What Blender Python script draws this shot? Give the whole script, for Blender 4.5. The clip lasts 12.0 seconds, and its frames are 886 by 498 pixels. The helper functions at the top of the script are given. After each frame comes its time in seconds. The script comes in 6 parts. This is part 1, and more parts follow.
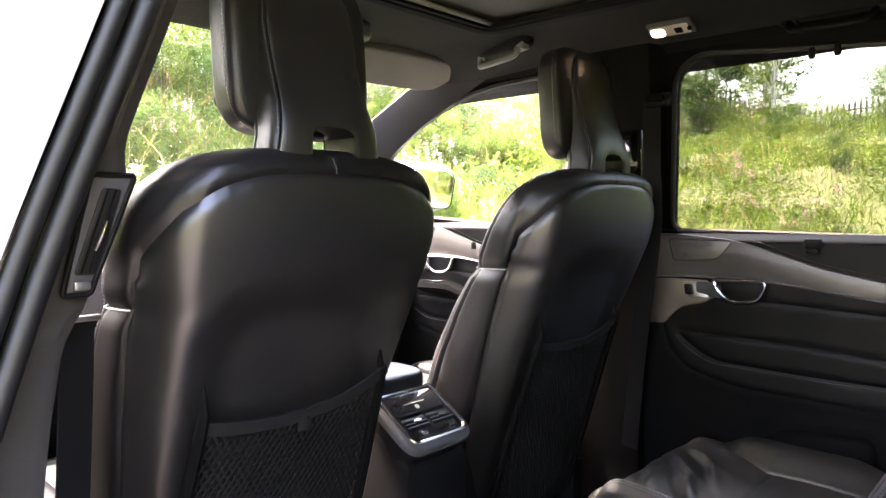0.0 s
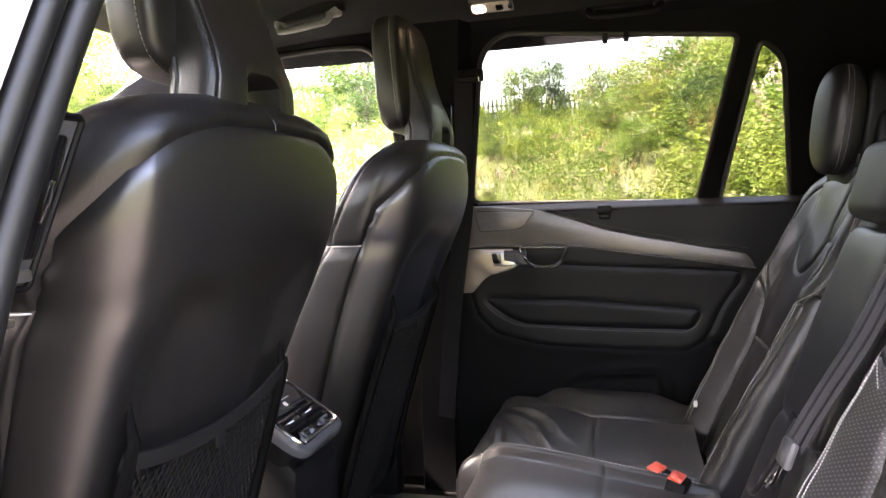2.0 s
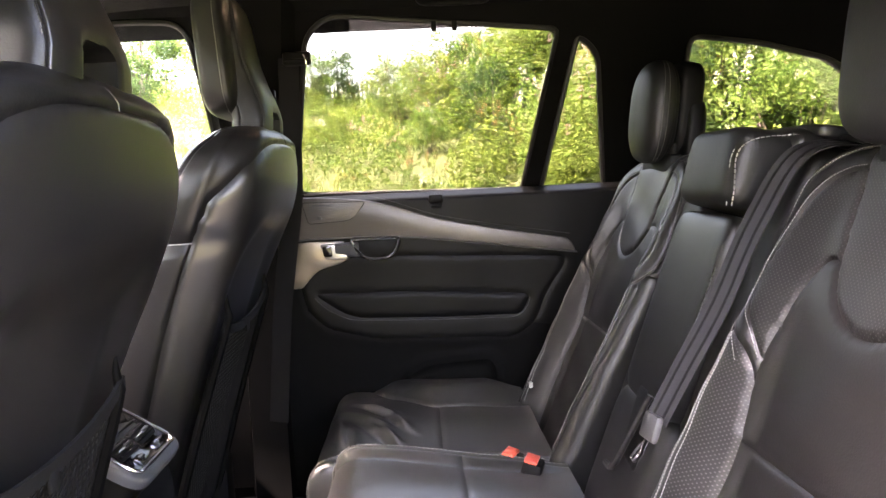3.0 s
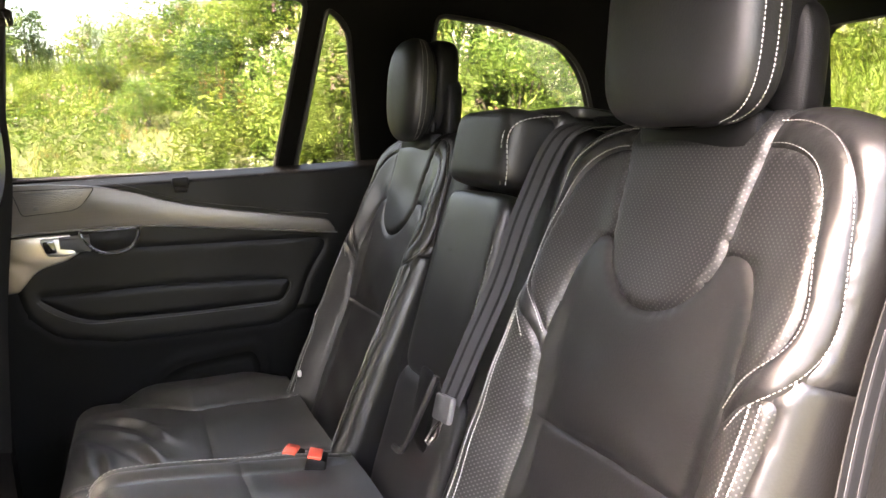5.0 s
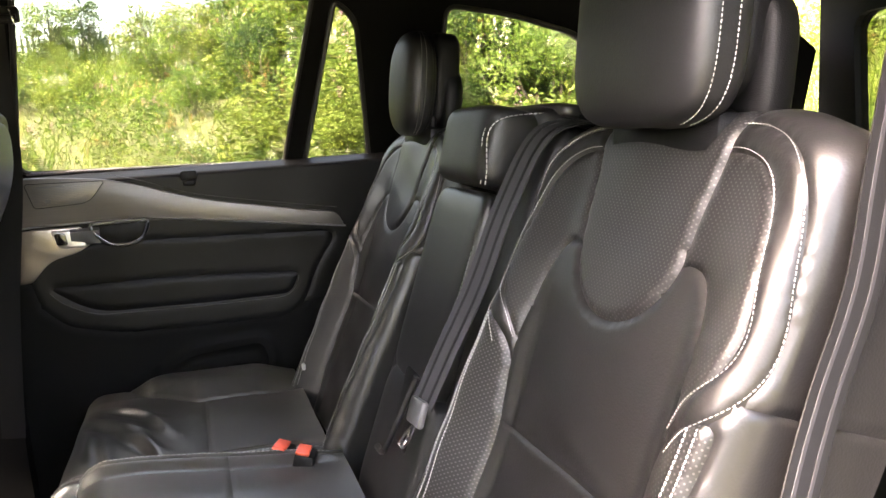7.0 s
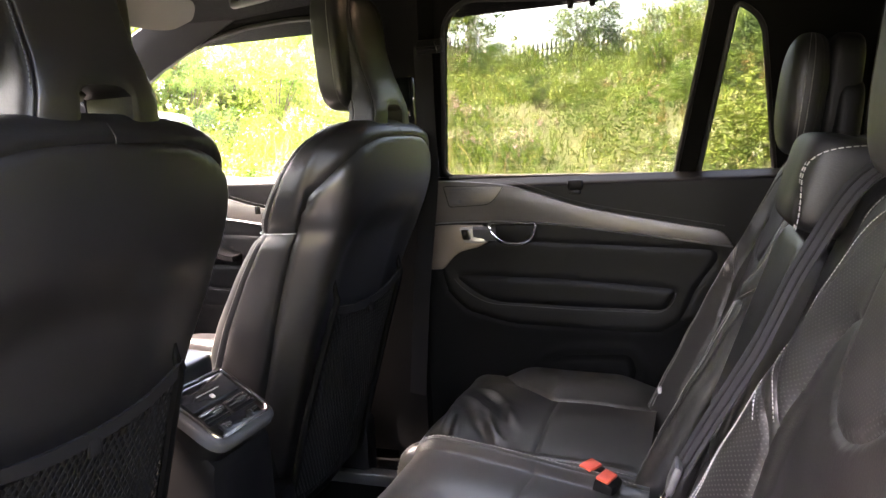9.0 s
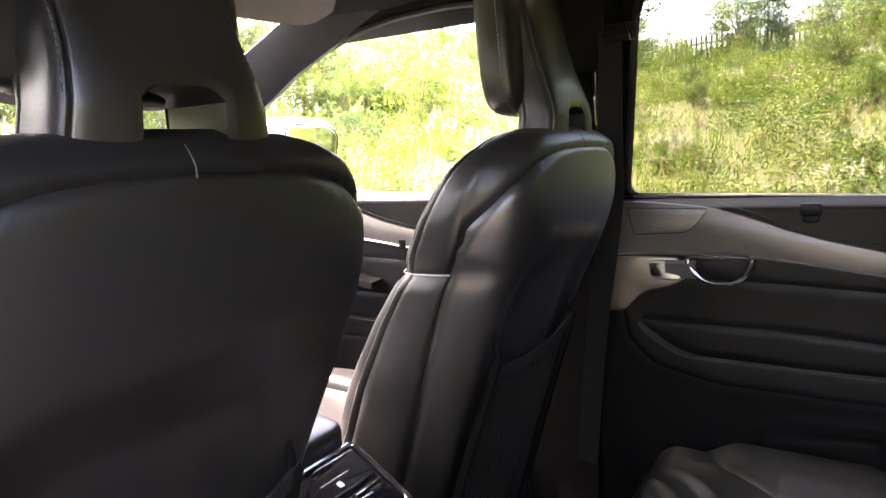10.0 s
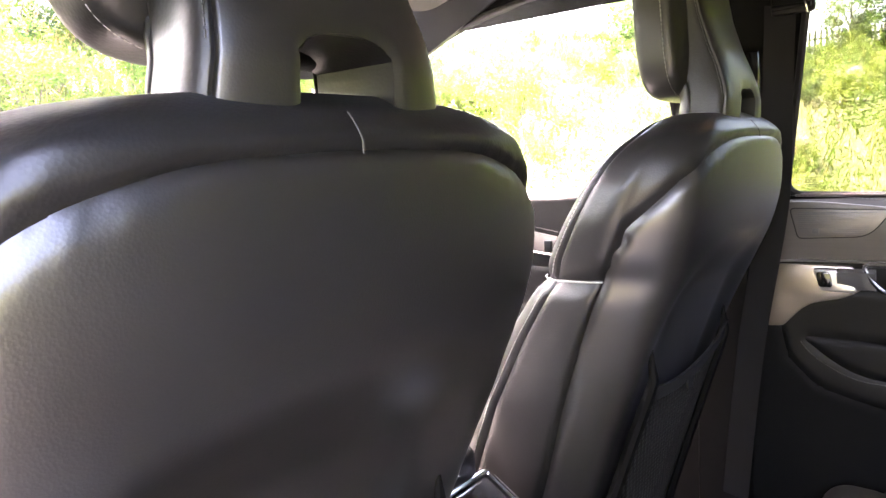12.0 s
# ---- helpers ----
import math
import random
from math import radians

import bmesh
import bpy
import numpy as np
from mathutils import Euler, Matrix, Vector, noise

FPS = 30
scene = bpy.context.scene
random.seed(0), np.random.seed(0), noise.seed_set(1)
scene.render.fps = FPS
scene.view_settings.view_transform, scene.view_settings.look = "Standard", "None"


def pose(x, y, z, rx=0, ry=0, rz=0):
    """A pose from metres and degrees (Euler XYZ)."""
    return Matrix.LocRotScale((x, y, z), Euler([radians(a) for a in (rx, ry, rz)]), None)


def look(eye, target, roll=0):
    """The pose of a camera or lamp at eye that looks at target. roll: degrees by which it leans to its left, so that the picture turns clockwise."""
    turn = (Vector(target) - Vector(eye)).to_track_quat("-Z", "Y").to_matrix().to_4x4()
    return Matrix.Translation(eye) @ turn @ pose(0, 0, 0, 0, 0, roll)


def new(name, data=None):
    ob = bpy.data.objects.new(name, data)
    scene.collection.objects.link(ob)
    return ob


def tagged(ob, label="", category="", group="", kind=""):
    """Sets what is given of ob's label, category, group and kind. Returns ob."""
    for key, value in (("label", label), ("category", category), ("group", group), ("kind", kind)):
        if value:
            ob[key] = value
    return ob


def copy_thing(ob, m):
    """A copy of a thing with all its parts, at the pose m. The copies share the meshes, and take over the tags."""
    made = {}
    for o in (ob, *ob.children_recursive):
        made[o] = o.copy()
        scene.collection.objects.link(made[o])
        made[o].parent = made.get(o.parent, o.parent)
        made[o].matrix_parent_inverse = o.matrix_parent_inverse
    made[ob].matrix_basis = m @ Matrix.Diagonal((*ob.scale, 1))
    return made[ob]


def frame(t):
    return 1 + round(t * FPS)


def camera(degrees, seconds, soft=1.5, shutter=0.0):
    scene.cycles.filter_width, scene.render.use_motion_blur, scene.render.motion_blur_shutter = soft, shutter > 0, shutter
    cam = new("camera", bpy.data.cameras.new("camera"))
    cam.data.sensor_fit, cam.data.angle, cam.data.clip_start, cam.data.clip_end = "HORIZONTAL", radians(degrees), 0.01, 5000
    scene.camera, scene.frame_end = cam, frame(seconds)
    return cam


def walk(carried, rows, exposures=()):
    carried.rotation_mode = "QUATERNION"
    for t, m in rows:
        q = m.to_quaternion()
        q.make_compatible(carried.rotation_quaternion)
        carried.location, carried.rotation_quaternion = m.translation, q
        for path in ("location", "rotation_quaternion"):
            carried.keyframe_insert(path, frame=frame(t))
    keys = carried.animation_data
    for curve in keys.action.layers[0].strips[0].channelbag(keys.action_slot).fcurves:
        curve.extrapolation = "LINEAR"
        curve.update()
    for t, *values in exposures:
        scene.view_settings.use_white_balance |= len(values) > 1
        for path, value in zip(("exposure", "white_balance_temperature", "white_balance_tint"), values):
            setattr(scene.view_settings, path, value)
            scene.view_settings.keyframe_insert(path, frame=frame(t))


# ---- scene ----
cam = camera(63.1, 12.0)
PATH = [
    (0, (-0.957, 0.012, 1.197), (0.542, 1.332, 1.101), -0.5),
    (0.5, (-1.0, 0.067, 1.191), (0.569, 1.303, 1.087), -0.7),
    (1, (-1.029, 0.162, 1.183), (0.665, 1.22, 1.071), -1.3),
    (1.5, (-1.042, 0.281, 1.168), (0.795, 1.062, 1.047), -1.9),
    (2, (-1.061, 0.364, 1.169), (0.867, 0.877, 1.03), -2.3),
    (2.5, (-1.056, 0.422, 1.169), (0.923, 0.655, 1.005), -2.7),
    (3, (-1.018, 0.469, 1.173), (0.972, 0.412, 0.981), -2.9),
    (3.5, (-0.981, 0.506, 1.164), (0.98, 0.191, 0.929), -3.0),
    (3.7, (-0.972, 0.516, 1.162), (0.97, 0.105, 0.91), -3.0),
    (5.3, (-0.952, 0.519, 1.195), (0.859, -0.27, 0.886), -3.4),
    (5.5, (-0.951, 0.518, 1.198), (0.856, -0.281, 0.887), -3.3),
    (6, (-0.941, 0.509, 1.201), (0.864, -0.291, 0.881), -3.5),
    (6.5, (-0.944, 0.479, 1.198), (0.866, -0.306, 0.875), -3.6),
    (6.7, (-0.95, 0.462, 1.195), (0.876, -0.285, 0.87), -3.7),
    (8.3, (-1.036, 0.201, 1.225), (0.927, 0.418, 0.91), -3.2),
    (8.5, (-1.022, 0.176, 1.204), (0.928, 0.522, 0.924), -3.5),
    (9, (-0.946, 0.163, 1.23), (0.916, 0.836, 0.948), -3.1),
    (9.5, (-0.823, 0.256, 1.25), (0.947, 1.149, 0.983), -3.2),
    (10, (-0.679, 0.346, 1.256), (1.025, 1.361, 0.996), -3.2),
    (10.5, (-0.548, 0.389, 1.256), (1.113, 1.475, 1.01), -3.6),
    (11, (-0.475, 0.462, 1.274), (1.153, 1.597, 1.025), -3.3),
    (11.5, (-0.501, 0.492, 1.28), (1.1, 1.666, 1.039), -3.3),
    (12, (-0.62, 0.474, 1.242), (0.954, 1.686, 1.007), -3.3),
]
walk(cam, [(t, look(eye, target, roll)) for t, eye, target, roll in PATH], [(t, e + 0.60, k, g + 8) for t, e, k, g in ((0.0, 4.9, 7200, 21), (1.5, 4.95, 7250, 22), (2.5, 5.12, 7400, 24), (3.7, 5.37, 7550, 23), (5.5, 5.25, 7700, 16), (6.7, 5.2, 7700, 16), (8.5, 4.85, 7500, 19), (9.5, 4.85, 7350, 25), (10.0, 4.82, 7250, 26), (10.5, 5.25, 7100, 27), (12.0, 5.8, 7200, 26))])


# ---- light and air ----
scene.world = bpy.data.worlds.new("sky")
scene.world.use_nodes = True
_wn = scene.world.node_tree.nodes
_sky = _wn.new("ShaderNodeTexSky")
_sky.sky_type, _sky.sun_disc = "NISHITA", False
SUN_ELEV, SUN_AZ = 58.0, -10.0     # degrees; azimuth is measured from +y towards +x
_sky.sun_elevation, _sky.sun_rotation = radians(SUN_ELEV), radians(SUN_AZ)
_sky.air_density, _sky.dust_density = 1.2, 5.0
_wn["Background"].inputs["Strength"].default_value = 0.15
scene.world.node_tree.links.new(_sky.outputs[0], _wn["Background"].inputs["Color"])
sun = new("sun", bpy.data.lights.new("sun", "SUN"))
sun.data.energy, sun.data.angle, sun.data.color = 2.4, radians(2.0), (1.0, 0.95, 0.87)
_sd = Vector((math.sin(radians(SUN_AZ)) * math.cos(radians(SUN_ELEV)), math.cos(radians(SUN_AZ)) * math.cos(radians(SUN_ELEV)), math.sin(radians(SUN_ELEV))))
sun.matrix_world = look(_sd * 40, (0, 0, 0))


# ---- materials ----
def mat(name, color=(0.5, 0.5, 0.5), rough=0.5, metal=0.0, spec=0.5, grain=0.0, scale=200.0, vary=0.15, big=6.0, coat=0.0, kind="noise", stretch=(1, 1, 1), detail=3.0, dist=0.0008, emit=0.0, sheen=0.0):
    """A node material: base colour varied at two scales, roughness variation and fine relief."""
    m = bpy.data.materials.new(name)
    m.use_nodes = True
    n, l = m.node_tree.nodes, m.node_tree.links
    b = n["Principled BSDF"]
    b.inputs["Metallic"].default_value = metal
    b.inputs["Specular IOR Level"].default_value = spec
    b.inputs["Coat Weight"].default_value = coat
    b.inputs["Sheen Weight"].default_value = sheen
    tc = n.new("ShaderNodeTexCoord")
    mp = n.new("ShaderNodeMapping")
    mp.inputs["Scale"].default_value = stretch
    l.new(tc.outputs["Object"], mp.inputs["Vector"])
    n1 = n.new("ShaderNodeTexNoise")
    n1.inputs["Scale"].default_value, n1.inputs["Detail"].default_value = big, 4.0
    l.new(mp.outputs[0], n1.inputs["Vector"])
    if kind == "voronoi":
        n2 = n.new("ShaderNodeTexVoronoi")
        n2.inputs["Scale"].default_value = scale
        fine = n2.outputs["Distance"]
    elif kind == "wave":
        n2 = n.new("ShaderNodeTexWave")
        n2.inputs["Scale"].default_value, n2.inputs["Distortion"].default_value = scale, 0.5
        fine = n2.outputs["Fac"]
    else:
        n2 = n.new("ShaderNodeTexNoise")
        n2.inputs["Scale"].default_value, n2.inputs["Detail"].default_value = scale, detail
        fine = n2.outputs["Fac"]
    l.new(mp.outputs[0], n2.inputs["Vector"])
    mix = n.new("ShaderNodeMix")
    mix.data_type = "RGBA"
    lo = tuple(c * (1 - vary) for c in color) + (1,)
    hi = tuple(min(1.0, c * (1 + vary)) for c in color) + (1,)
    mix.inputs[6].default_value, mix.inputs[7].default_value = lo, hi
    ad = n.new("ShaderNodeMath")
    ad.operation = "ADD"
    l.new(n1.outputs["Fac"], ad.inputs[0])
    sb = n.new("ShaderNodeMath")
    sb.operation = "MULTIPLY_ADD"
    sb.inputs[1].default_value, sb.inputs[2].default_value = 0.5, -0.25
    l.new(fine, sb.inputs[0])
    l.new(sb.outputs[0], ad.inputs[1])
    l.new(ad.outputs[0], mix.inputs[0])
    l.new(mix.outputs[2], b.inputs["Base Color"])
    rr = n.new("ShaderNodeMapRange")
    rr.inputs["To Min"].default_value, rr.inputs["To Max"].default_value = max(0.02, rough * 0.82), min(1.0, rough * 1.18)
    l.new(n1.outputs["Fac"], rr.inputs["Value"])
    l.new(rr.outputs[0], b.inputs["Roughness"])
    if grain > 0:
        bp = n.new("ShaderNodeBump")
        bp.inputs["Strength"].default_value, bp.inputs["Distance"].default_value = grain, dist
        l.new(fine, bp.inputs["Height"])
        l.new(bp.outputs[0], b.inputs["Normal"])
    if emit > 0:
        b.inputs["Emission Color"].default_value = (1.0, 0.78, 0.5, 1)
        b.inputs["Emission Strength"].default_value = emit
    return m


def perforate(m, pitch=0.0042, hole=0.14, tone=(0.050, 0.049, 0.047)):
    """Punched holes with a paler backing, laid out on the panel's own UV in metres."""
    n, l = m.node_tree.nodes, m.node_tree.links
    b = n["Principled BSDF"]
    uv = n.new("ShaderNodeUVMap")
    mp = n.new("ShaderNodeMapping")
    mp.inputs["Rotation"].default_value = (0, 0, radians(45))
    l.new(uv.outputs[0], mp.inputs["Vector"])
    v = n.new("ShaderNodeTexVoronoi")
    v.voronoi_dimensions = "2D"
    v.inputs["Scale"].default_value, v.inputs["Randomness"].default_value = 1 / pitch, 0.0
    l.new(mp.outputs[0], v.inputs["Vector"])
    k = n.new("ShaderNodeMapRange")
    k.inputs["From Min"].default_value, k.inputs["From Max"].default_value = hole, hole + 0.12
    k.inputs["To Min"].default_value, k.inputs["To Max"].default_value = 1.0, 0.0
    l.new(v.outputs["Distance"], k.inputs["Value"])
    old = b.inputs["Base Color"].links[0].from_socket
    mix = n.new("ShaderNodeMix")
    mix.data_type = "RGBA"
    mix.inputs[7].default_value = (*tone, 1)
    l.new(k.outputs[0], mix.inputs[0])
    l.new(old, mix.inputs[6])
    l.new(mix.outputs[2], b.inputs["Base Color"])
    bp = n.new("ShaderNodeBump")
    bp.invert = True
    bp.inputs["Strength"].default_value, bp.inputs["Distance"].default_value = 0.10, 0.001
    l.new(k.outputs[0], bp.inputs["Height"])
    if b.inputs["Normal"].links:
        l.new(b.inputs["Normal"].links[0].from_socket, bp.inputs["Normal"])
    l.new(bp.outputs[0], b.inputs["Normal"])
    return m


def glass(name, tint, gloss=0.02):
    m = bpy.data.materials.new(name)
    m.use_nodes = True
    n, l = m.node_tree.nodes, m.node_tree.links
    n.remove(n["Principled BSDF"])
    tr, gl, mx, fr = n.new("ShaderNodeBsdfTransparent"), n.new("ShaderNodeBsdfGlossy"), n.new("ShaderNodeMixShader"), n.new("ShaderNodeLayerWeight")
    pw, ma = n.new("ShaderNodeMath"), n.new("ShaderNodeMath")
    pw.operation, ma.operation = "POWER", "MULTIPLY_ADD"
    pw.inputs[1].default_value, ma.inputs[1].default_value, ma.inputs[2].default_value = 5.0, 0.7, 0.025
    tr.inputs["Color"].default_value = (*tint, 1)
    gl.inputs["Roughness"].default_value = gloss
    fr.inputs["Blend"].default_value = 0.5
    l.new(fr.outputs["Facing"], pw.inputs[0])
    l.new(pw.outputs[0], ma.inputs[0])
    l.new(ma.outputs[0], mx.inputs[0])
    l.new(tr.outputs[0], mx.inputs[1])
    l.new(gl.outputs[0], mx.inputs[2])
    l.new(mx.outputs[0], n["Material Output"].inputs[0])
    return m


def leafy(name, c1, c2, rough=0.5, trans=0.35):
    """Leaves: each leaf takes its own tone, light shines through a little."""
    m = bpy.data.materials.new(name)
    m.use_nodes = True
    n, l = m.node_tree.nodes, m.node_tree.links
    b = n["Principled BSDF"]
    g = n.new("ShaderNodeNewGeometry")
    mix = n.new("ShaderNodeMix")
    mix.data_type = "RGBA"
    mix.inputs[6].default_value, mix.inputs[7].default_value = (*c1, 1), (*c2, 1)
    tc = n.new("ShaderNodeTexCoord")
    ns = n.new("ShaderNodeTexNoise")
    ns.inputs["Scale"].default_value, ns.inputs["Detail"].default_value = 1.1, 3.0
    l.new(tc.outputs["Object"], ns.inputs["Vector"])
    pr = n.new("ShaderNodeMapRange")
    pr.inputs["From Min"].default_value, pr.inputs["From Max"].default_value = 0.36, 0.64
    pr.inputs["To Min"].default_value, pr.inputs["To Max"].default_value = -0.1, 0.6
    l.new(ns.outputs["Fac"], pr.inputs["Value"])
    ma = n.new("ShaderNodeMath")
    ma.operation, ma.use_clamp = "MULTIPLY_ADD", True
    ma.inputs[1].default_value = 0.5
    l.new(g.outputs["Random Per Island"], ma.inputs[0])
    l.new(pr.outputs[0], ma.inputs[2])
    l.new(ma.outputs[0], mix.inputs[0])
    l.new(mix.outputs[2], b.inputs["Base Color"])
    b.inputs["Roughness"].default_value = rough
    b.inputs["Specular IOR Level"].default_value = 0.2
    t = n.new("ShaderNodeBsdfTranslucent")
    l.new(mix.outputs[2], t.inputs["Color"])
    mx = n.new("ShaderNodeMixShader")
    mx.inputs[0].default_value = trans
    l.new(b.outputs[0], mx.inputs[1])
    l.new(t.outputs[0], mx.inputs[2])
    l.new(mx.outputs[0], n["Material Output"].inputs[0])
    return m


LEATHER = mat("black_leather", (0.0095, 0.0094, 0.0094), 0.38, spec=0.5, grain=0.16, scale=420, vary=0.2, big=9, kind="voronoi", dist=0.0006)
SATIN = mat("satin_leather", (0.007, 0.007, 0.0072), 0.48, spec=0.45, grain=0.18, scale=420, vary=0.2, big=9, kind="voronoi", dist=0.0006)
# the seat leather again, its colour raised to stand in for sheen on the cushions
SHEENLEATHER = mat("sheen_leather", (0.030, 0.030, 0.028), 0.34, spec=1.0, grain=0.16, scale=420, vary=0.25, big=9, kind="voronoi", dist=0.0006)
DOORSKIN = mat("door_leather", (0.003, 0.003, 0.0031), 0.44, spec=0.14, grain=0.2, scale=500, vary=0.2, big=7, kind="voronoi", dist=0.0005)
PERF = perforate(mat("perforated_leather", (0.0095, 0.0094, 0.0094), 0.40, spec=0.4, grain=0.14, scale=420, vary=0.2, big=9, kind="voronoi", dist=0.0006))
SHELL = mat("seat_back_vinyl", (0.0095, 0.0091, 0.0087), 0.36, spec=1.0, grain=0.10, scale=650, vary=0.18, big=7, kind="voronoi", dist=0.0005)
PLASTIC = mat("black_plastic", (0.004, 0.004, 0.0042), 0.5, spec=0.15, grain=0.3, scale=700, vary=0.2, big=5, kind="voronoi", dist=0.0005)
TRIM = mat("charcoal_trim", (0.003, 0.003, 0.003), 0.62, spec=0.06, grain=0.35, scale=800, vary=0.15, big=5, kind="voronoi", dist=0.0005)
CLOTH = mat("headliner_cloth", (0.0065, 0.0066, 0.007), 0.95, spec=0.06, grain=0.5, scale=900, vary=0.15, big=8, dist=0.001, sheen=0.05)
BLIND = mat("sunroof_blind_cloth", (0.12, 0.125, 0.115), 0.95, spec=0.1, grain=0.4, scale=900, vary=0.1, dist=0.001)
INLAY = mat("taupe_brushed_inlay", (0.11, 0.101, 0.092), 0.38, metal=0.6, grain=0.12, scale=60, vary=0.12, big=10, kind="noise", stretch=(1, 0.4, 25), detail=6)
RIBBED = mat("ribbed_metal", (0.30, 0.26, 0.22), 0.3, metal=0.85, grain=0.5, scale=42, vary=0.1, kind="wave", stretch=(0, 0, 6), dist=0.002)
CHROME = mat("satin_chrome", (0.72, 0.72, 0.72), 0.16, metal=1.0, vary=0.05)
SILVER = mat("satin_silver", (0.36, 0.355, 0.345), 0.34, metal=0.9, vary=0.06)
PIANO = mat("gloss_black", (0.006, 0.006, 0.007), 0.08, vary=0.1, coat=0.3)
PAINT = mat("white_car_paint", (0.52, 0.51, 0.485), 0.35, vary=0.03, coat=0.6)
RUBBER = mat("black_rubber", (0.005, 0.005, 0.005), 0.5, grain=0.2, scale=300, vary=0.2)
CARPET = mat("black_carpet", (0.006, 0.006, 0.006), 1.0, spec=0.05, grain=0.9, scale=600, vary=0.4, dist=0.003)
NET = mat("elastic_net", (0.012, 0.0118, 0.0115), 0.7, spec=0.15, grain=0.3, scale=900, vary=0.2)
WEBDARK = mat("dark_webbing", (0.006, 0.006, 0.0065), 0.6, spec=0.15, grain=0.3, scale=900, vary=0.2, dist=0.0006)
# one webbing in two tones: lit on the middle belt, shaded on the shoulder belt
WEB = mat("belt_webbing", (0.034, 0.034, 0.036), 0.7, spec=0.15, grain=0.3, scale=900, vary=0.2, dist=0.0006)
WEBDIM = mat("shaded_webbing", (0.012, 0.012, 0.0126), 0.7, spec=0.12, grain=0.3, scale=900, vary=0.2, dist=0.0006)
RED = mat("red_buckle_plastic", (0.75, 0.10, 0.055), 0.4, vary=0.08)
THREAD = mat("white_thread", (0.30, 0.293, 0.28), 0.7, vary=0.1, scale=900, grain=0.2)
PIPE = mat("pale_piping", (0.34, 0.345, 0.345), 0.5, vary=0.1)
GREYPL = mat("grey_plastic", (0.07, 0.07, 0.072), 0.45, spec=0.35, grain=0.2, scale=700, vary=0.1, kind="voronoi", dist=0.0004)
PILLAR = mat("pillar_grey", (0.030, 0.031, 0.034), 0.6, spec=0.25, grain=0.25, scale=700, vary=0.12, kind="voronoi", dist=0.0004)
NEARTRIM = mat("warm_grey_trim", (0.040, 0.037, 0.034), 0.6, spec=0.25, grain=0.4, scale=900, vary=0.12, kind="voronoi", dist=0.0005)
LAMP = mat("lamp_lens", (0.9, 0.75, 0.55), 0.3, emit=0.4)
LENS = mat("clear_lens", (0.45, 0.4, 0.36), 0.2, vary=0.1)
PALE = mat("label_ink", (0.5, 0.5, 0.48), 0.6, vary=0.05)
MIRROR = mat("mirror_glass", (0.42, 0.43, 0.43), 0.02, metal=1.0, vary=0.02)
CLEAR = glass("clear_glass", (0.9, 0.93, 0.9))
TINT = glass("privacy_glass", (0.41, 0.42, 0.39))


# ---- geometry tools ----
ORG = {}


def org(o):
    return ORG.get(o.name, Vector()) if o else Vector()


def part(name, geo, material, parent=None, label="", smooth=True, uv=None, at=None, sharp=0.7):
    """Links one mesh object, given in world metres, under a thing or a part (or at top level with its own origin)."""
    verts, faces = geo
    o = Vector(at) if at is not None else org(parent)
    me = bpy.data.meshes.new(name)
    v = np.asarray(verts, float) - np.array(o)
    me.from_pydata(v.tolist(), [], [tuple(int(i) for i in f) for f in faces])
    if uv is not None:
        lay = me.uv_layers.new(name="uv")
        idx = np.empty(len(me.loops), int)
        me.loops.foreach_get("vertex_index", idx)
        lay.data.foreach_set("uv", np.asarray(uv, float)[idx].ravel())
    if smooth:
        me.polygons.foreach_set("use_smooth", np.ones(len(me.polygons), bool))
        if sharp:
            me.set_sharp_from_angle(angle=sharp)
    me.materials.append(material)
    ob = new(name, me)
    if parent:
        ob.parent = parent
    elif at is not None:
        ob.location = o
    ORG[ob.name] = o
    if label:
        ob["label"] = label
    return ob


def thing(name, at, label, category, group="", kind=""):
    ob = new(name)
    ob.location = at
    ob.empty_display_size = 0.1
    ORG[ob.name] = Vector(at)
    return tagged(ob, label, category, group, kind)


def join(*geos):
    vs, fs, k = [], [], 0
    for v, f in geos:
        vs.append(np.asarray(v, float))
        fs += [tuple(i + k for i in q) for q in f]
        k += len(v)
    return np.concatenate(vs), fs


def moved(geo, m):
    v, f = geo
    a = np.array(m)
    return np.asarray(v, float) @ a[:3, :3].T + a[:3, 3], f


def box(c, s, b=0.004, m=None, seg=2):
    """A box of size s round c with rounded edges."""
    bm = bmesh.new()
    bmesh.ops.create_cube(bm, size=1.0)
    bmesh.ops.scale(bm, vec=s, verts=bm.verts)
    if b > 0:
        bmesh.ops.bevel(bm, geom=bm.edges[:], offset=min(b, 0.45 * min(s)), segments=seg, profile=0.5, affect="EDGES")
    bm.verts.index_update()
    v = np.array([p.co[:] for p in bm.verts])
    f = [tuple(p.index for p in q.verts) for q in bm.faces]
    bm.free()
    if m is not None:
        v, f = moved((v, f), m)
    return v + np.array(c), f


def curve(pts, n=8, closed=False):
    """A smooth line through points."""
    p = [np.array(q, float) for q in pts]
    k = len(p)
    out = []
    for i in range(k if closed else k - 1):
        a, b, c, d = (p[(i + j - 1) % k] if closed else p[min(max(i + j - 1, 0), k - 1)] for j in range(4))
        for j in range(n):
            t = j / n
            out.append(0.5 * (2 * b + (c - a) * t + (2 * a - 5 * b + 4 * c - d) * t * t + (3 * b - a - 3 * c + d) * t ** 3))
    if not closed:
        out.append(p[-1])
    return np.array(out)


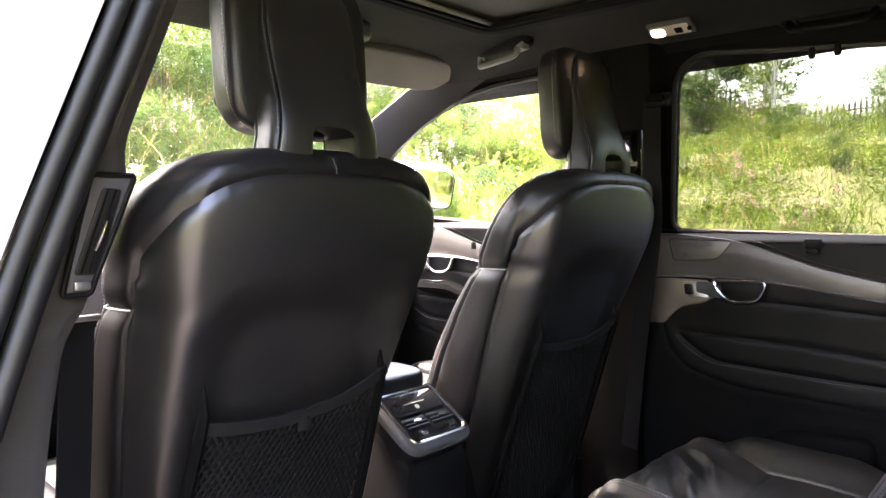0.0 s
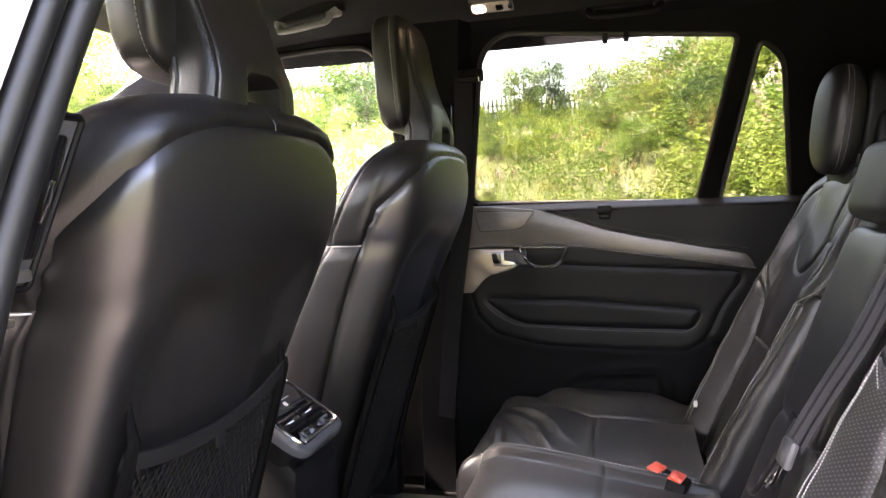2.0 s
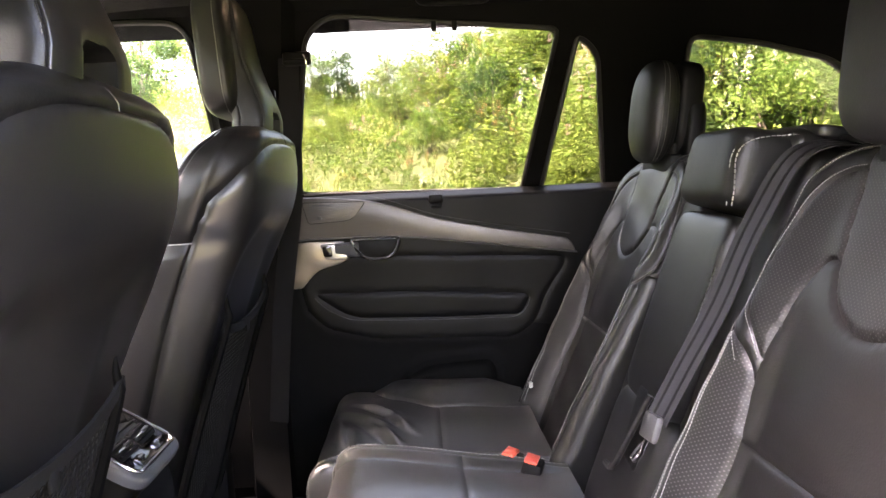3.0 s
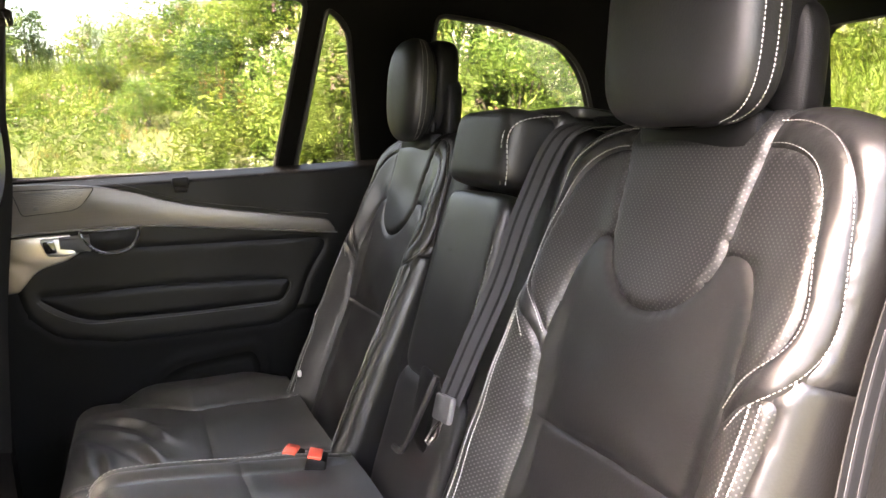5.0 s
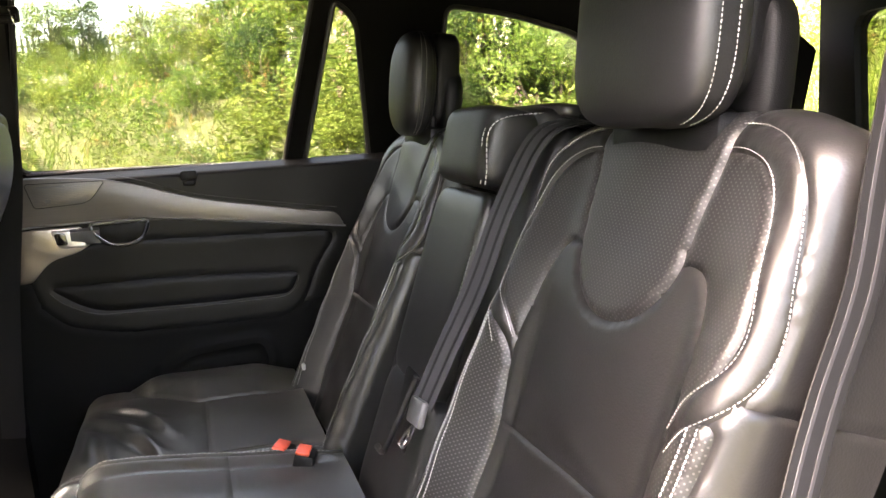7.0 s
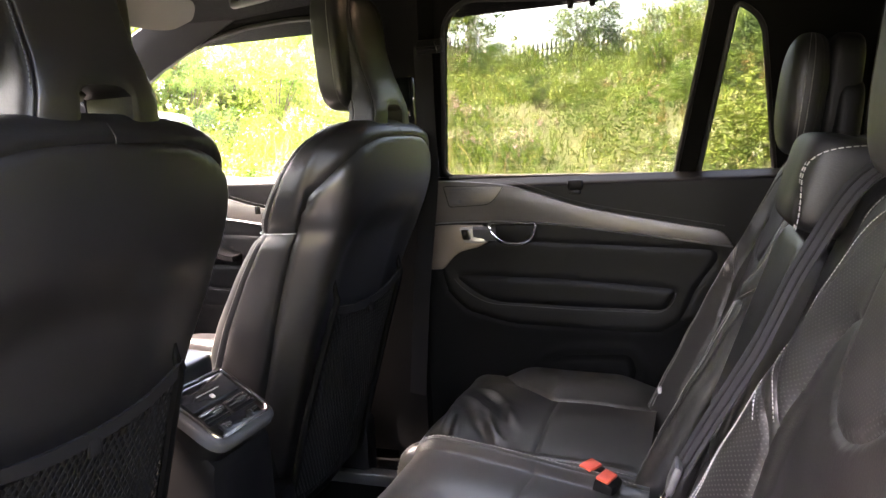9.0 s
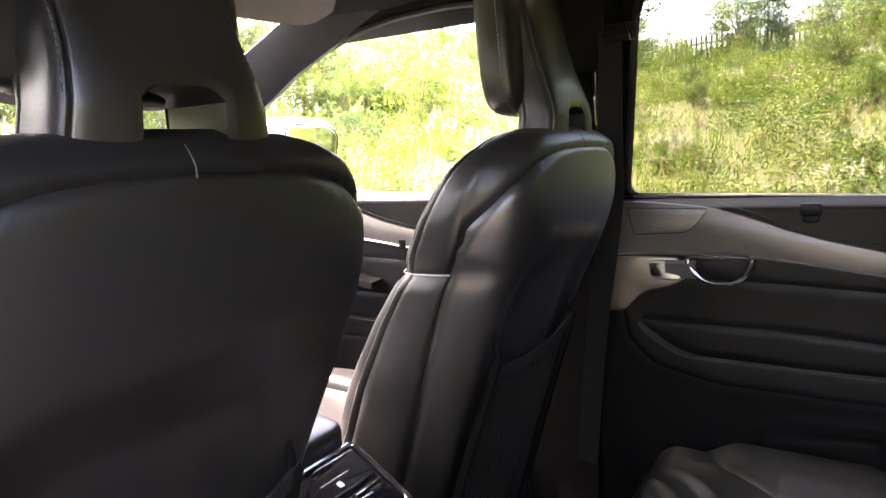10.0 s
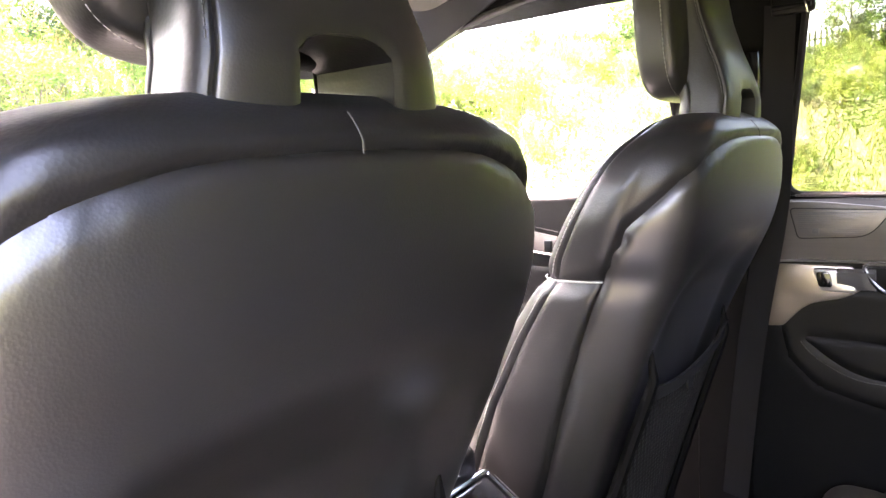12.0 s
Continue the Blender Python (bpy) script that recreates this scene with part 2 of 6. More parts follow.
def tube(pts, r, n=8, closed=False, flat=1.0, up=(0, 0, 1)):
    """A round or flattened bar along points; r a number or one for each point."""
    p = np.asarray(pts, float)
    k = len(p)
    rad = np.full(k, r) if np.isscalar(r) else np.asarray(r, float)
    vs, fs = [], []
    side = None
    for i in range(k):
        a, b = p[(i - 1) % k if closed else max(i - 1, 0)], p[(i + 1) % k if closed else min(i + 1, k - 1)]
        t = (b - a) / (np.linalg.norm(b - a) + 1e-9)
        if side is None:
            side = np.cross(t, up)
            if np.linalg.norm(side) < 1e-3:
                side = np.cross(t, (1, 0, 0))
        side = side - t * (side @ t)
        side /= np.linalg.norm(side) + 1e-9
        w = np.cross(side, t)
        for j in range(n):
            g = 2 * math.pi * j / n
            vs.append(p[i] + rad[i] * (side * math.cos(g) + w * math.sin(g) * flat))
    for i in range(k if closed else k - 1):
        for j in range(n):
            a, b = i * n, ((i + 1) % k) * n
            fs.append((a + j, a + (j + 1) % n, b + (j + 1) % n, b + j))
    if not closed:
        fs += [tuple(range(n))[::-1], tuple(range((k - 1) * n, k * n))]
    return np.array(vs), fs


def ribbon(pts, width, thick, across):
    """A flat band: webbing, straps."""
    p = np.asarray(pts, float)
    vs, fs = [], []
    for i in range(len(p)):
        a = np.asarray(across[i] if np.ndim(across) == 2 else across, float)
        t = p[min(i + 1, len(p) - 1)] - p[max(i - 1, 0)]
        t = t / np.linalg.norm(t)
        a = a - t * (a @ t)
        a = a / np.linalg.norm(a)
        n = np.cross(t, a)
        for s, h in ((-1, -1), (-0.97, 1), (0.97, 1), (1, -1)):
            vs.append(p[i] + a * s * width / 2 + n * h * thick / 2)
    for i in range(len(p) - 1):
        for j in range(4):
            k = (j + 1) % 4
            fs.append((i * 4 + j, i * 4 + k, i * 4 + 4 + k, i * 4 + 4 + j))
    fs += [(3, 2, 1, 0), tuple(len(vs) - 4 + j for j in range(4))]
    return np.array(vs), fs


def rounded(poly, r=0.01, n=4):
    """A polygon with its corners rounded."""
    p = [np.array(q[:2], float) for q in poly]
    out = []
    for i in range(len(p)):
        a, b, c = p[i - 1], p[i], p[(i + 1) % len(p)]
        rr = poly[i][2] if len(poly[i]) > 2 else r
        d1, d2 = a - b, c - b
        l1, l2 = np.linalg.norm(d1), np.linalg.norm(d2)
        k = min(rr, 0.48 * l1, 0.48 * l2)
        s, e = b + d1 / l1 * k, b + d2 / l2 * k
        for j in range(n + 1):
            t = j / n
            out.append((1 - t) ** 2 * s + 2 * t * (1 - t) * b + t * t * e)
    return np.array(out)


def slab(poly, put, depth, bevel=0.002, seg=2):
    """A plate with the outline poly (2D), its face at put(u, v, 0) and its back at put(u, v, -depth), with rounded rim."""
    p = np.asarray(poly, float)
    if 0.5 * np.sum(p[:, 0] * np.roll(p[:, 1], -1) - np.roll(p[:, 0], -1) * p[:, 1]) < 0:
        p = p[::-1]
    n = len(p)
    t = np.roll(p, -1, 0) - np.roll(p, 1, 0)
    t /= np.linalg.norm(t, axis=1)[:, None] + 1e-9
    inw = np.stack([-t[:, 1], t[:, 0]], 1)
    rings = [(0.0, -depth)]
    for j in range(seg + 1):
        a = math.pi / 2 * j / seg
        rings.append((bevel * (1 - math.cos(a)), -bevel * (1 - math.sin(a))))
    vs, fs = [], []
    for inset, h in rings:
        q = p + inw * inset
        vs += [put(u, v, h) for u, v in q]
    for i in range(len(rings) - 1):
        for j in range(n):
            k = (j + 1) % n
            fs.append((i * n + j, i * n + k, (i + 1) * n + k, (i + 1) * n + j))
    fs += [tuple(range(n))[::-1], tuple(range((len(rings) - 1) * n, len(rings) * n))]
    return np.array([tuple(v) for v in vs]), fs


def on_x(x, side=-1):
    """put() for a plate on a wall at x whose face looks towards side: u is y, v is z."""
    return lambda u, v, h: (x + side * h, u, v)


def sdpoly(poly):
    """Signed distance to a polygon, for arrays; minus inside."""
    p = np.asarray(poly, float)

    def f(x, y):
        x, y = np.asarray(x, float), np.asarray(y, float)
        d, s = np.full(x.shape, 1e9), np.ones(x.shape)
        for i in range(len(p)):
            a, b = p[i], p[i - 1]
            ex, ey = b - a
            wx, wy = x - a[0], y - a[1]
            t = np.clip((wx * ex + wy * ey) / (ex * ex + ey * ey + 1e-12), 0, 1)
            d = np.minimum(d, (wx - ex * t) ** 2 + (wy - ey * t) ** 2)
            c1, c2, c3 = y >= a[1], y < b[1], ex * wy > ey * wx
            s = np.where((c1 & c2 & c3) | (~c1 & ~c2 & ~c3), -s, s)
        return s * np.sqrt(d)
    return f


def sstep(a, b, x):
    t = np.clip((np.asarray(x, float) - a) / (b - a), 0, 1)
    return t * t * (3 - 2 * t)


def skin(P, us, vs, region, seams, styles, parent, sink=0.0025, wrap=False, flip=False):
    """A surface P(u, v) cut into panels along seams: region() numbers the panels, each becomes a mesh of its own
    (styles: number -> name, material, label), and the surface dips where two panels meet."""
    us, vs = np.asarray(us, float), np.asarray(vs, float)
    U, V = np.meshgrid(us, vs)
    nu, nv = len(us), len(vs)
    cu, cv = 0.5 * (us[1:] + us[:-1]), 0.5 * (vs[1:] + vs[:-1])
    if wrap:
        cu = np.append(cu, us[-1] + 0.5 * (us[1] - us[0]))
    CU, CV = np.meshgrid(cu, cv)
    R = tidy(region(CU, CV), wrap)
    if wrap:
        A, B = R, np.roll(R, 1, 1)
    else:
        A = np.concatenate([R, R[:, -1:]], 1)
        B = np.concatenate([R[:, :1], R], 1)
    up = lambda M: np.concatenate([M, M[-1:]], 0)
    dn = lambda M: np.concatenate([M[:1], M], 0)
    edge = (up(A) != up(B)) | (dn(A) != dn(B)) | (up(A) != dn(A)) | (up(B) != dn(B))
    e = 1e-4
    du, dv = abs(us[1] - us[0]), abs(vs[1] - vs[0])
    if seams:
        F = np.stack([f(U, V) for f in seams])
        GU = np.stack([(f(U + e, V) - f(U - e, V)) / (2 * e) for f in seams])
        GV = np.stack([(f(U, V + e) - f(U, V - e)) / (2 * e) for f in seams])
        G2 = GU ** 2 + GV ** 2 + 1e-6
        k = np.argmin(np.abs(F) / np.sqrt(G2), axis=0)[None]
        f0, gu, gv, g2 = (np.take_along_axis(M, k, 0)[0] for M in (F, GU, GV, G2))
        su, sv = -f0 * gu / g2, -f0 * gv / g2
        ok = edge & (np.abs(su) < 1.1 * du) & (np.abs(sv) < 1.1 * dv)
        U, V = U + np.where(ok, su, 0), V + np.where(ok, sv, 0)
    X = np.stack(P(U, V), -1)
    nrm = np.cross(np.stack(P(U + e, V), -1) - np.stack(P(U - e, V), -1), np.stack(P(U, V + e), -1) - np.stack(P(U, V - e), -1))
    nrm /= np.linalg.norm(nrm, axis=-1)[..., None] + 1e-12
    if flip:
        nrm = -nrm
    ring = edge.copy()
    ring[1:] |= edge[:-1]
    ring[:-1] |= edge[1:]
    ring[:, 1:] |= edge[:, :-1]
    ring[:, :-1] |= edge[:, 1:]
    X = X - nrm * (np.where(edge, sink, np.where(ring, sink * 0.3, 0)))[..., None]
    ids = np.arange(nv * nu).reshape(nv, nu)
    nxt = np.roll(ids, -1, 1) if wrap else ids[:, 1:]
    cur = ids if wrap else ids[:, :-1]
    Q = np.stack([cur[:-1], nxt[:-1], nxt[1:], cur[1:]], -1)
    if flip:
        Q = Q[..., ::-1]
    out = {}
    flat, uvs = X.reshape(-1, 3), np.stack([U, V], -1).reshape(-1, 2)
    for key, (name, material, label) in styles.items():
        for cells in patches(R == key, wrap):
            mask = np.zeros(R.shape, bool)
            mask[cells[:, 0], cells[:, 1]] = True
            q = Q[mask]
            used, inv = np.unique(q.ravel(), return_inverse=True)
            out[key] = part(name, (flat[used], inv.reshape(-1, 4).tolist()), material, parent, label, uv=uvs[used], sharp=None)
    return out


def patches(mask, wrap):
    """The connected patches of a grid of faces."""
    left = mask.copy()
    found = []
    nv, nu = mask.shape
    for i, j in np.argwhere(mask):
        if not left[i, j]:
            continue
        todo, cells = [(int(i), int(j))], []
        left[i, j] = False
        while todo:
            a, b = todo.pop()
            cells.append((a, b))
            for c, d in ((a + 1, b), (a - 1, b), (a, b + 1), (a, b - 1)):
                if wrap:
                    d %= nu
                if 0 <= c < nv and 0 <= d < nu and left[c, d]:
                    left[c, d] = False
                    todo.append((c, d))
        found.append(np.array(cells))
    return found


def tidy(R, wrap):
    """Gives specks of a panel to the panel round them."""
    R = R.copy()
    nv, nu = R.shape
    for key in np.unique(R):
        for cells in patches(R == key, wrap):
            if len(cells) > 40:
                continue
            own = {tuple(c) for c in cells.tolist()}
            near = [R[c, d % nu] for a, b in own for c, d in ((a + 1, b), (a - 1, b), (a, b + 1), (a, b - 1)) if 0 <= c < nv and (wrap or 0 <= d < nu) and (c, d % nu) not in own]
            if near:
                v, n = np.unique(near, return_counts=True)
                R[cells[:, 0], cells[:, 1]] = v[np.argmax(n)]
    return R


def stitches(P, uv, parent, pitch=0.0062, length=0.0042, r=0.0008, material=None, lift=0.0004, name="stitching", label="white stitching", flip=False):
    """A row of thread stitches along a line of the surface P."""
    uv = np.asarray(uv, float)
    pos = np.stack(P(uv[:, 0], uv[:, 1]), -1)
    e = 1e-4
    nr = np.cross(np.stack(P(uv[:, 0] + e, uv[:, 1]), -1) - np.stack(P(uv[:, 0] - e, uv[:, 1]), -1),
                  np.stack(P(uv[:, 0], uv[:, 1] + e), -1) - np.stack(P(uv[:, 0], uv[:, 1] - e), -1))
    nr /= np.linalg.norm(nr, axis=1)[:, None] + 1e-12
    if flip:
        nr = -nr
    return thread(pos, nr, parent, pitch, length, r, material, lift, name, label)


def thread(pos, nr, parent, pitch=0.0062, length=0.0042, r=0.0008, material=None, lift=0.0004, name="stitching", label="white stitching"):
    pos, nr = np.asarray(pos, float), np.asarray(nr, float)
    if nr.ndim == 1:
        nr = np.tile(nr, (len(pos), 1))
    seg = np.linalg.norm(np.diff(pos, axis=0), axis=1)
    s = np.concatenate([[0], np.cumsum(seg)])
    c = np.arange(pitch / 2, s[-1], pitch)
    at = lambda x, M: np.stack([np.interp(x, s, M[:, i]) for i in range(3)], -1)
    a, b, n = at(c - length / 2, pos), at(c + length / 2, pos), at(c, nr)
    t = b - a
    t /= np.linalg.norm(t, axis=1)[:, None] + 1e-12
    w = np.cross(t, n)
    vs = np.stack([a - w * r, a + n * (r + lift), a + w * r, b - w * r, b + n * (r + lift), b + w * r], 1).reshape(-1, 3)
    k = np.arange(len(c)) * 6
    fs = [(int(i) + p, int(i) + q, int(i) + x, int(i) + y) for i in k for p, q, x, y in ((0, 3, 4, 1), (1, 4, 5, 2))]
    fs += [(int(i), int(i) + 1, int(i) + 2) for i in k] + [(int(i) + 5, int(i) + 4, int(i) + 3) for i in k]
    return part(name, (vs, fs), material or THREAD, parent, label, smooth=False)


def loft(rings, cap=True, closed=True):
    """Skins a stack of rings of equal length."""
    R = np.asarray(rings, float)
    m, n = R.shape[:2]
    fs = []
    for i in range(m - 1):
        for j in range(n if closed else n - 1):
            k = (j + 1) % n
            fs.append((i * n + j, i * n + k, (i + 1) * n + k, (i + 1) * n + j))
    if cap and closed:
        fs += [tuple(range(n))[::-1], tuple(range((m - 1) * n, m * n))]
    return R.reshape(-1, 3), fs


def sq(c, n):
    return np.sign(c) * np.abs(c) ** n


def pillow(c, s, n=0.35, m=None, nu=40, nv=24):
    """A cushion: a rounded block of full size s round c."""
    th, ph = np.linspace(0, 2 * math.pi, nu, endpoint=False), np.linspace(-math.pi / 2, math.pi / 2, nv)
    T, F = np.meshgrid(th, ph)
    X = np.stack([sq(np.cos(F), n) * sq(np.cos(T), n) * s[0] / 2, sq(np.cos(F), n) * sq(np.sin(T), n) * s[1] / 2, sq(np.sin(F), n) * s[2] / 2], -1)
    g = loft(X)
    if m is not None:
        g = moved(g, m)
    return g[0] + np.array(c), g[1]


# ---- the car's shell ----
BELT = 1.137          # height of the window sill
def glass_x(z, side=1):
    """Inner face of the side glass, which leans in towards the roof."""
    return 0.02 + side * (0.745 - 0.37 * (z - BELT))


car = thing("car_body", (0.02, 0, 0.0), "white estate car body with black trimmed pillars", "car", kind="structure")


def side_frame(name, outer, holes, material, side, thick, parent, label, depth=0.0):
    """A sheet in the leaning window plane with openings: outline and holes in (y, z)."""
    bm = bmesh.new()
    loops = [rounded(outer, 0.01, 2)] + [rounded(h, 0.03, 5) for h in holes]
    edges = []
    for lp in loops:
        vs = [bm.verts.new((0, a, b)) for a, b in lp]
        edges += [bm.edges.new((vs[i], vs[(i + 1) % len(vs)])) for i in range(len(vs))]
    bmesh.ops.triangle_fill(bm, edges=edges, use_beauty=True)
    res = bmesh.ops.extrude_face_region(bm, geom=bm.faces[:])
    for v in res["geom"]:
        if isinstance(v, bmesh.types.BMVert):
            v.co.x += thick
    bmesh.ops.recalc_face_normals(bm, faces=bm.faces[:])
    bm.verts.index_update()
    vs = []
    for v in bm.verts:
        x = glass_x(v.co.z, side) + side * (v.co.x + depth)
        vs.append((x, v.co.y, v.co.z))
    fs = [tuple(q.index for q in f.verts) for f in bm.faces]
    bm.free()
    return part(name, (np.array(vs), fs), material, parent, label, sharp=0.5)


# openings on the far (driver's) side, in (y, z)
W_REAR = [(0.766, 1.154), (0.704, 1.505, 0.05), (0.650, 1.543, 0.05), (0.40, 1.520), (0.138, 1.497, 0.02), (0.217, 1.139, 0.01)]
W_VENT = [(0.169, 1.136, 0.01), (0.094, 1.482, 0.02), (0.045, 1.445, 0.04), (0.012, 1.128, 0.01)]
W_THIRD = [(-0.150, 1.130), (-0.165, 1.470, 0.03), (-0.334, 1.448), (-0.523, 1.402, 0.05), (-0.600, 1.330, 0.05), (-0.690, 1.140, 0.02)]
W_FRONT = [(0.930, 1.160), (0.960, 1.540, 0.05), (1.08, 1.546), (1.20, 1.541), (1.30, 1.528), (1.40, 1.506), (1.50, 1.472), (1.63, 1.412), (1.80, 1.312), (1.85, 1.262, 0.03), (1.79, 1.205, 0.04), (1.30, 1.165)]
OUTER = [(2.5, 1.00), (2.5, 1.06), (2.02, 1.29), (1.72, 1.445), (1.55, 1.53), (1.40, 1.575), (1.05, 1.605), (0.2, 1.605), (-0.9, 1.56), (-1.3, 1.35), (-1.35, 0.95), (-0.9, 1.0)]
side_frame("side_wall", OUTER, [W_REAR, W_VENT, W_THIRD, W_FRONT], TRIM, 1, 0.03, car, "black trimmed pillars and window surrounds")


def pane(name, outline, material, side, label, depth=0.012, at=None):
    lp = rounded(outline, 0.03, 5)
    put = lambda u, v, h: (glass_x(v, side) + side * (depth - h), u, v)
    w = tagged(part(name, slab(lp, put, 0.004, 0.0005, 1), material, None, at=(glass_x(1.3, side), float(np.mean(lp[:, 0])), 1.3)), label, "window", kind="structure")
    w.visible_shadow = False
    return w


win = [pane("window_1", W_REAR, TINT, 1, "dark privacy glass of the rear door"),
       pane("window_2", W_VENT, TINT, 1, "small fixed privacy glass behind the door window"),
       pane("window_3", W_THIRD, TINT, 1, "privacy glass beside the third row"),
       pane("window_4", W_FRONT, CLEAR, 1, "clear front door glass")]
# rubber beads round the glass
for w_, o_ in zip(win, (W_REAR, W_VENT, W_THIRD, W_FRONT)):
    lp = rounded(o_, 0.03, 5)
    part("window_seal", tube([(glass_x(b) - 0.001, a, b) for a, b in lp], 0.006, 6, True), RUBBER, w_, "black rubber window seal")
# bright strip on the sill and small printed mark in the corner of the door glass
part("sill_strip", tube([(glass_x(z) - 0.004, y, z) for y, z in curve([(0.75, 1.153), (0.43, 1.147), (0.02, 1.131)], 6)], 0.004, 6), SILVER, win[0], "thin bright sill strip")
_mk = [box((glass_x(1.168 + 0.006 * i) + 0.009, 0.726 - 0.002 * (i % 2), 1.166 + 0.004 * i), (0.0008, 0.015 + 0.003 * (i % 3), 0.0011), 0) for i in range(5)]
part("glass_mark", join(*_mk), GREYPL, win[0], "small printed glass mark")
# blind hooks at the top of the door glass
for y in (0.418, 0.372):
    part("blind_hook", join(box((glass_x(1.512) - 0.006, y, 1.512), (0.012, 0.012, 0.022), 0.003), box((glass_x(1.5) - 0.014, y, 1.503), (0.010, 0.010, 0.008), 0.002)), PLASTIC, win[0])

# near side: sheet with the open door aperture
L_DOOR = [(0.80, 0.40), (0.80, 1.10), (0.745, 1.46, 0.08), (0.68, 1.535, 0.06), (0.12, 1.535, 0.08), (0.0, 1.40, 0.1), (-0.05, 1.15), (-0.16, 0.95), (-0.16, 0.40)]
L_THIRD = [(-0.32, 1.130), (-0.30, 1.440, 0.03), (-0.523, 1.402, 0.05), (-0.600, 1.330, 0.05), (-0.690, 1.140, 0.02)]
L_OUT = [(2.5, 0.36), (2.5, 1.06), (2.02, 1.29), (1.72, 1.445), (1.55, 1.53), (1.40, 1.575), (1.05, 1.605), (0.2, 1.605), (-0.9, 1.56), (-1.3, 1.35), (-1.35, 0.36)]
side_frame("near_side_wall", L_OUT, [L_DOOR, L_THIRD, W_FRONT], TRIM, -1, 0.03, car, "grey trimmed pillar with an open door aperture")
pane("window_5", W_FRONT, CLEAR, -1, "clear front passenger door glass")
pane("window_6", L_THIRD, TINT, -1, "privacy glass beside the third row")
# painted jamb and rubber seals along the front edge of the aperture
jx = lambda z: -0.728 + 0.345 * (z - 1.116)
zz = np.linspace(0.45, 1.60, 24)
part("door_jamb", loft([[(jx(z) - 0.015, 0.80 - 0.05 * sstep(1.1, 1.5, z), z), (jx(z) - 0.02, 0.745 - 0.05 * sstep(1.1, 1.5, z), z), (jx(z) - 0.10, 0.755 - 0.05 * sstep(1.1, 1.5, z), z),
                         (jx(z) - 0.21, 0.80 - 0.05 * sstep(1.1, 1.5, z), z), (jx(z) - 0.21, 0.86, z), (jx(z) - 0.015, 0.86, z)] for z in zz]), PAINT, car, "white painted door jamb")
for off, r in ((-0.004, 0.010), (0.022, 0.012)):
    part("door_seal", tube([(jx(z) + off, 0.752 - 0.05 * sstep(1.1, 1.5, z) - 0.2 * r, z) for z in zz], r, 16), RUBBER, car, "black rubber door seal")
# trim of the near pillar, with its bulge below the vent
def pillar_in(z):
    return float(np.interp(z, [0.45, 0.915, 0.98, 1.047, 1.075, 1.092, 1.126, 1.238, 1.25, 1.275, 1.454, 1.60], [-0.700, -0.676, -0.668, -0.656, -0.648, -0.634, -0.620, -0.588, -0.596, -0.598, -0.546, -0.49]))
rings = []
for z in np.linspace(0.45, 1.60, 70):
    yb = 0.803 - 0.028 * float(sstep(1.10, 1.25, z)) - 0.055 * float(sstep(1.2, 1.5, z))
    xi, xo = pillar_in(z), jx(z) + 0.028
    rings.append([(xo, yb + 0.01, z), (xo + 0.006, yb, z), (xi - 0.02, yb - 0.004, z), (xi - 0.004, yb + 0.006, z), (xi, yb + 0.03, z), (xi + 0.002, yb + 0.045 + 0.085 * float(sstep(1.09, 1.2, z)), z), (xo, yb + 0.045 + 0.085 * float(sstep(1.09, 1.2, z)), z)])
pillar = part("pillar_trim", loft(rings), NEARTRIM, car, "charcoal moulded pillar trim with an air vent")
lining = [[(pillar_in(z) - 0.03, 0.845, z), (pillar_in(z) + 0.004, 0.846, z), (pillar_in(z) + 0.012, 0.90, z), (pillar_in(z) + 0.012, 1.00, z), (pillar_in(z) - 0.03, 1.00, z)] for z in np.linspace(0.45, 1.09, 24)]
part("pillar_lining", loft(lining), PLASTIC, car, "black lining inside the pillar")
vent_y = lambda v: 0.791 - 0.19 * (v - 1.119)
vent_out = rounded([(-0.663, 1.116), (-0.634, 1.116), (-0.630, 1.132), (-0.594, 1.241), (-0.640, 1.241), (-0.650, 1.19)], 0.006, 4)
part("vent_frame", tube(np.array([(u, vent_y(v), v) for u, v in vent_out]), 0.0032, 8, True), PLASTIC, pillar, "black vent surround")
part("vent_plate", slab(vent_out, lambda u, v, h: (u, vent_y(v) - h, v), 0.006, 0.001), GREYPL, pillar, "charcoal vent plate")
mouth = rounded([(-0.653, 1.137), (-0.629, 1.137), (-0.607, 1.226), (-0.628, 1.228)], 0.005, 4)
part("vent_mouth", slab(mouth, lambda u, v, h: (u, vent_y(v) - 0.002 - h, v), 0.004, 0.001), RUBBER, pillar, "dark vent opening")
for k in range(2):
    part("vent_slat", tube([(-0.646 + 0.0085 * k, vent_y(1.139) - 0.004, 1.139), (-0.623 + 0.0085 * k, vent_y(1.226) - 0.004, 1.226)], 0.0015, 6), PLASTIC, pillar)
part("vent_knob", tube([(-0.6345, vent_y(1.163) - 0.006, 1.163), (-0.629, vent_y(1.178) - 0.007, 1.178), (-0.624, vent_y(1.193) - 0.006, 1.193)], [0.0020, 0.0026, 0.0020], 8), CHROME, pillar, "chrome vent slider")
part("vent_wheel", box((-0.645, vent_y(1.125) - 0.004, 1.126), (0.017, 0.006, 0.009), 0.002), SILVER, pillar, "ribbed silver thumb wheel")

part("near_door_lining", box((-0.735, 1.30, 0.78), (0.03, 0.86, 0.70), 0.01), DOORSKIN, car, "black lining of the front passenger door")

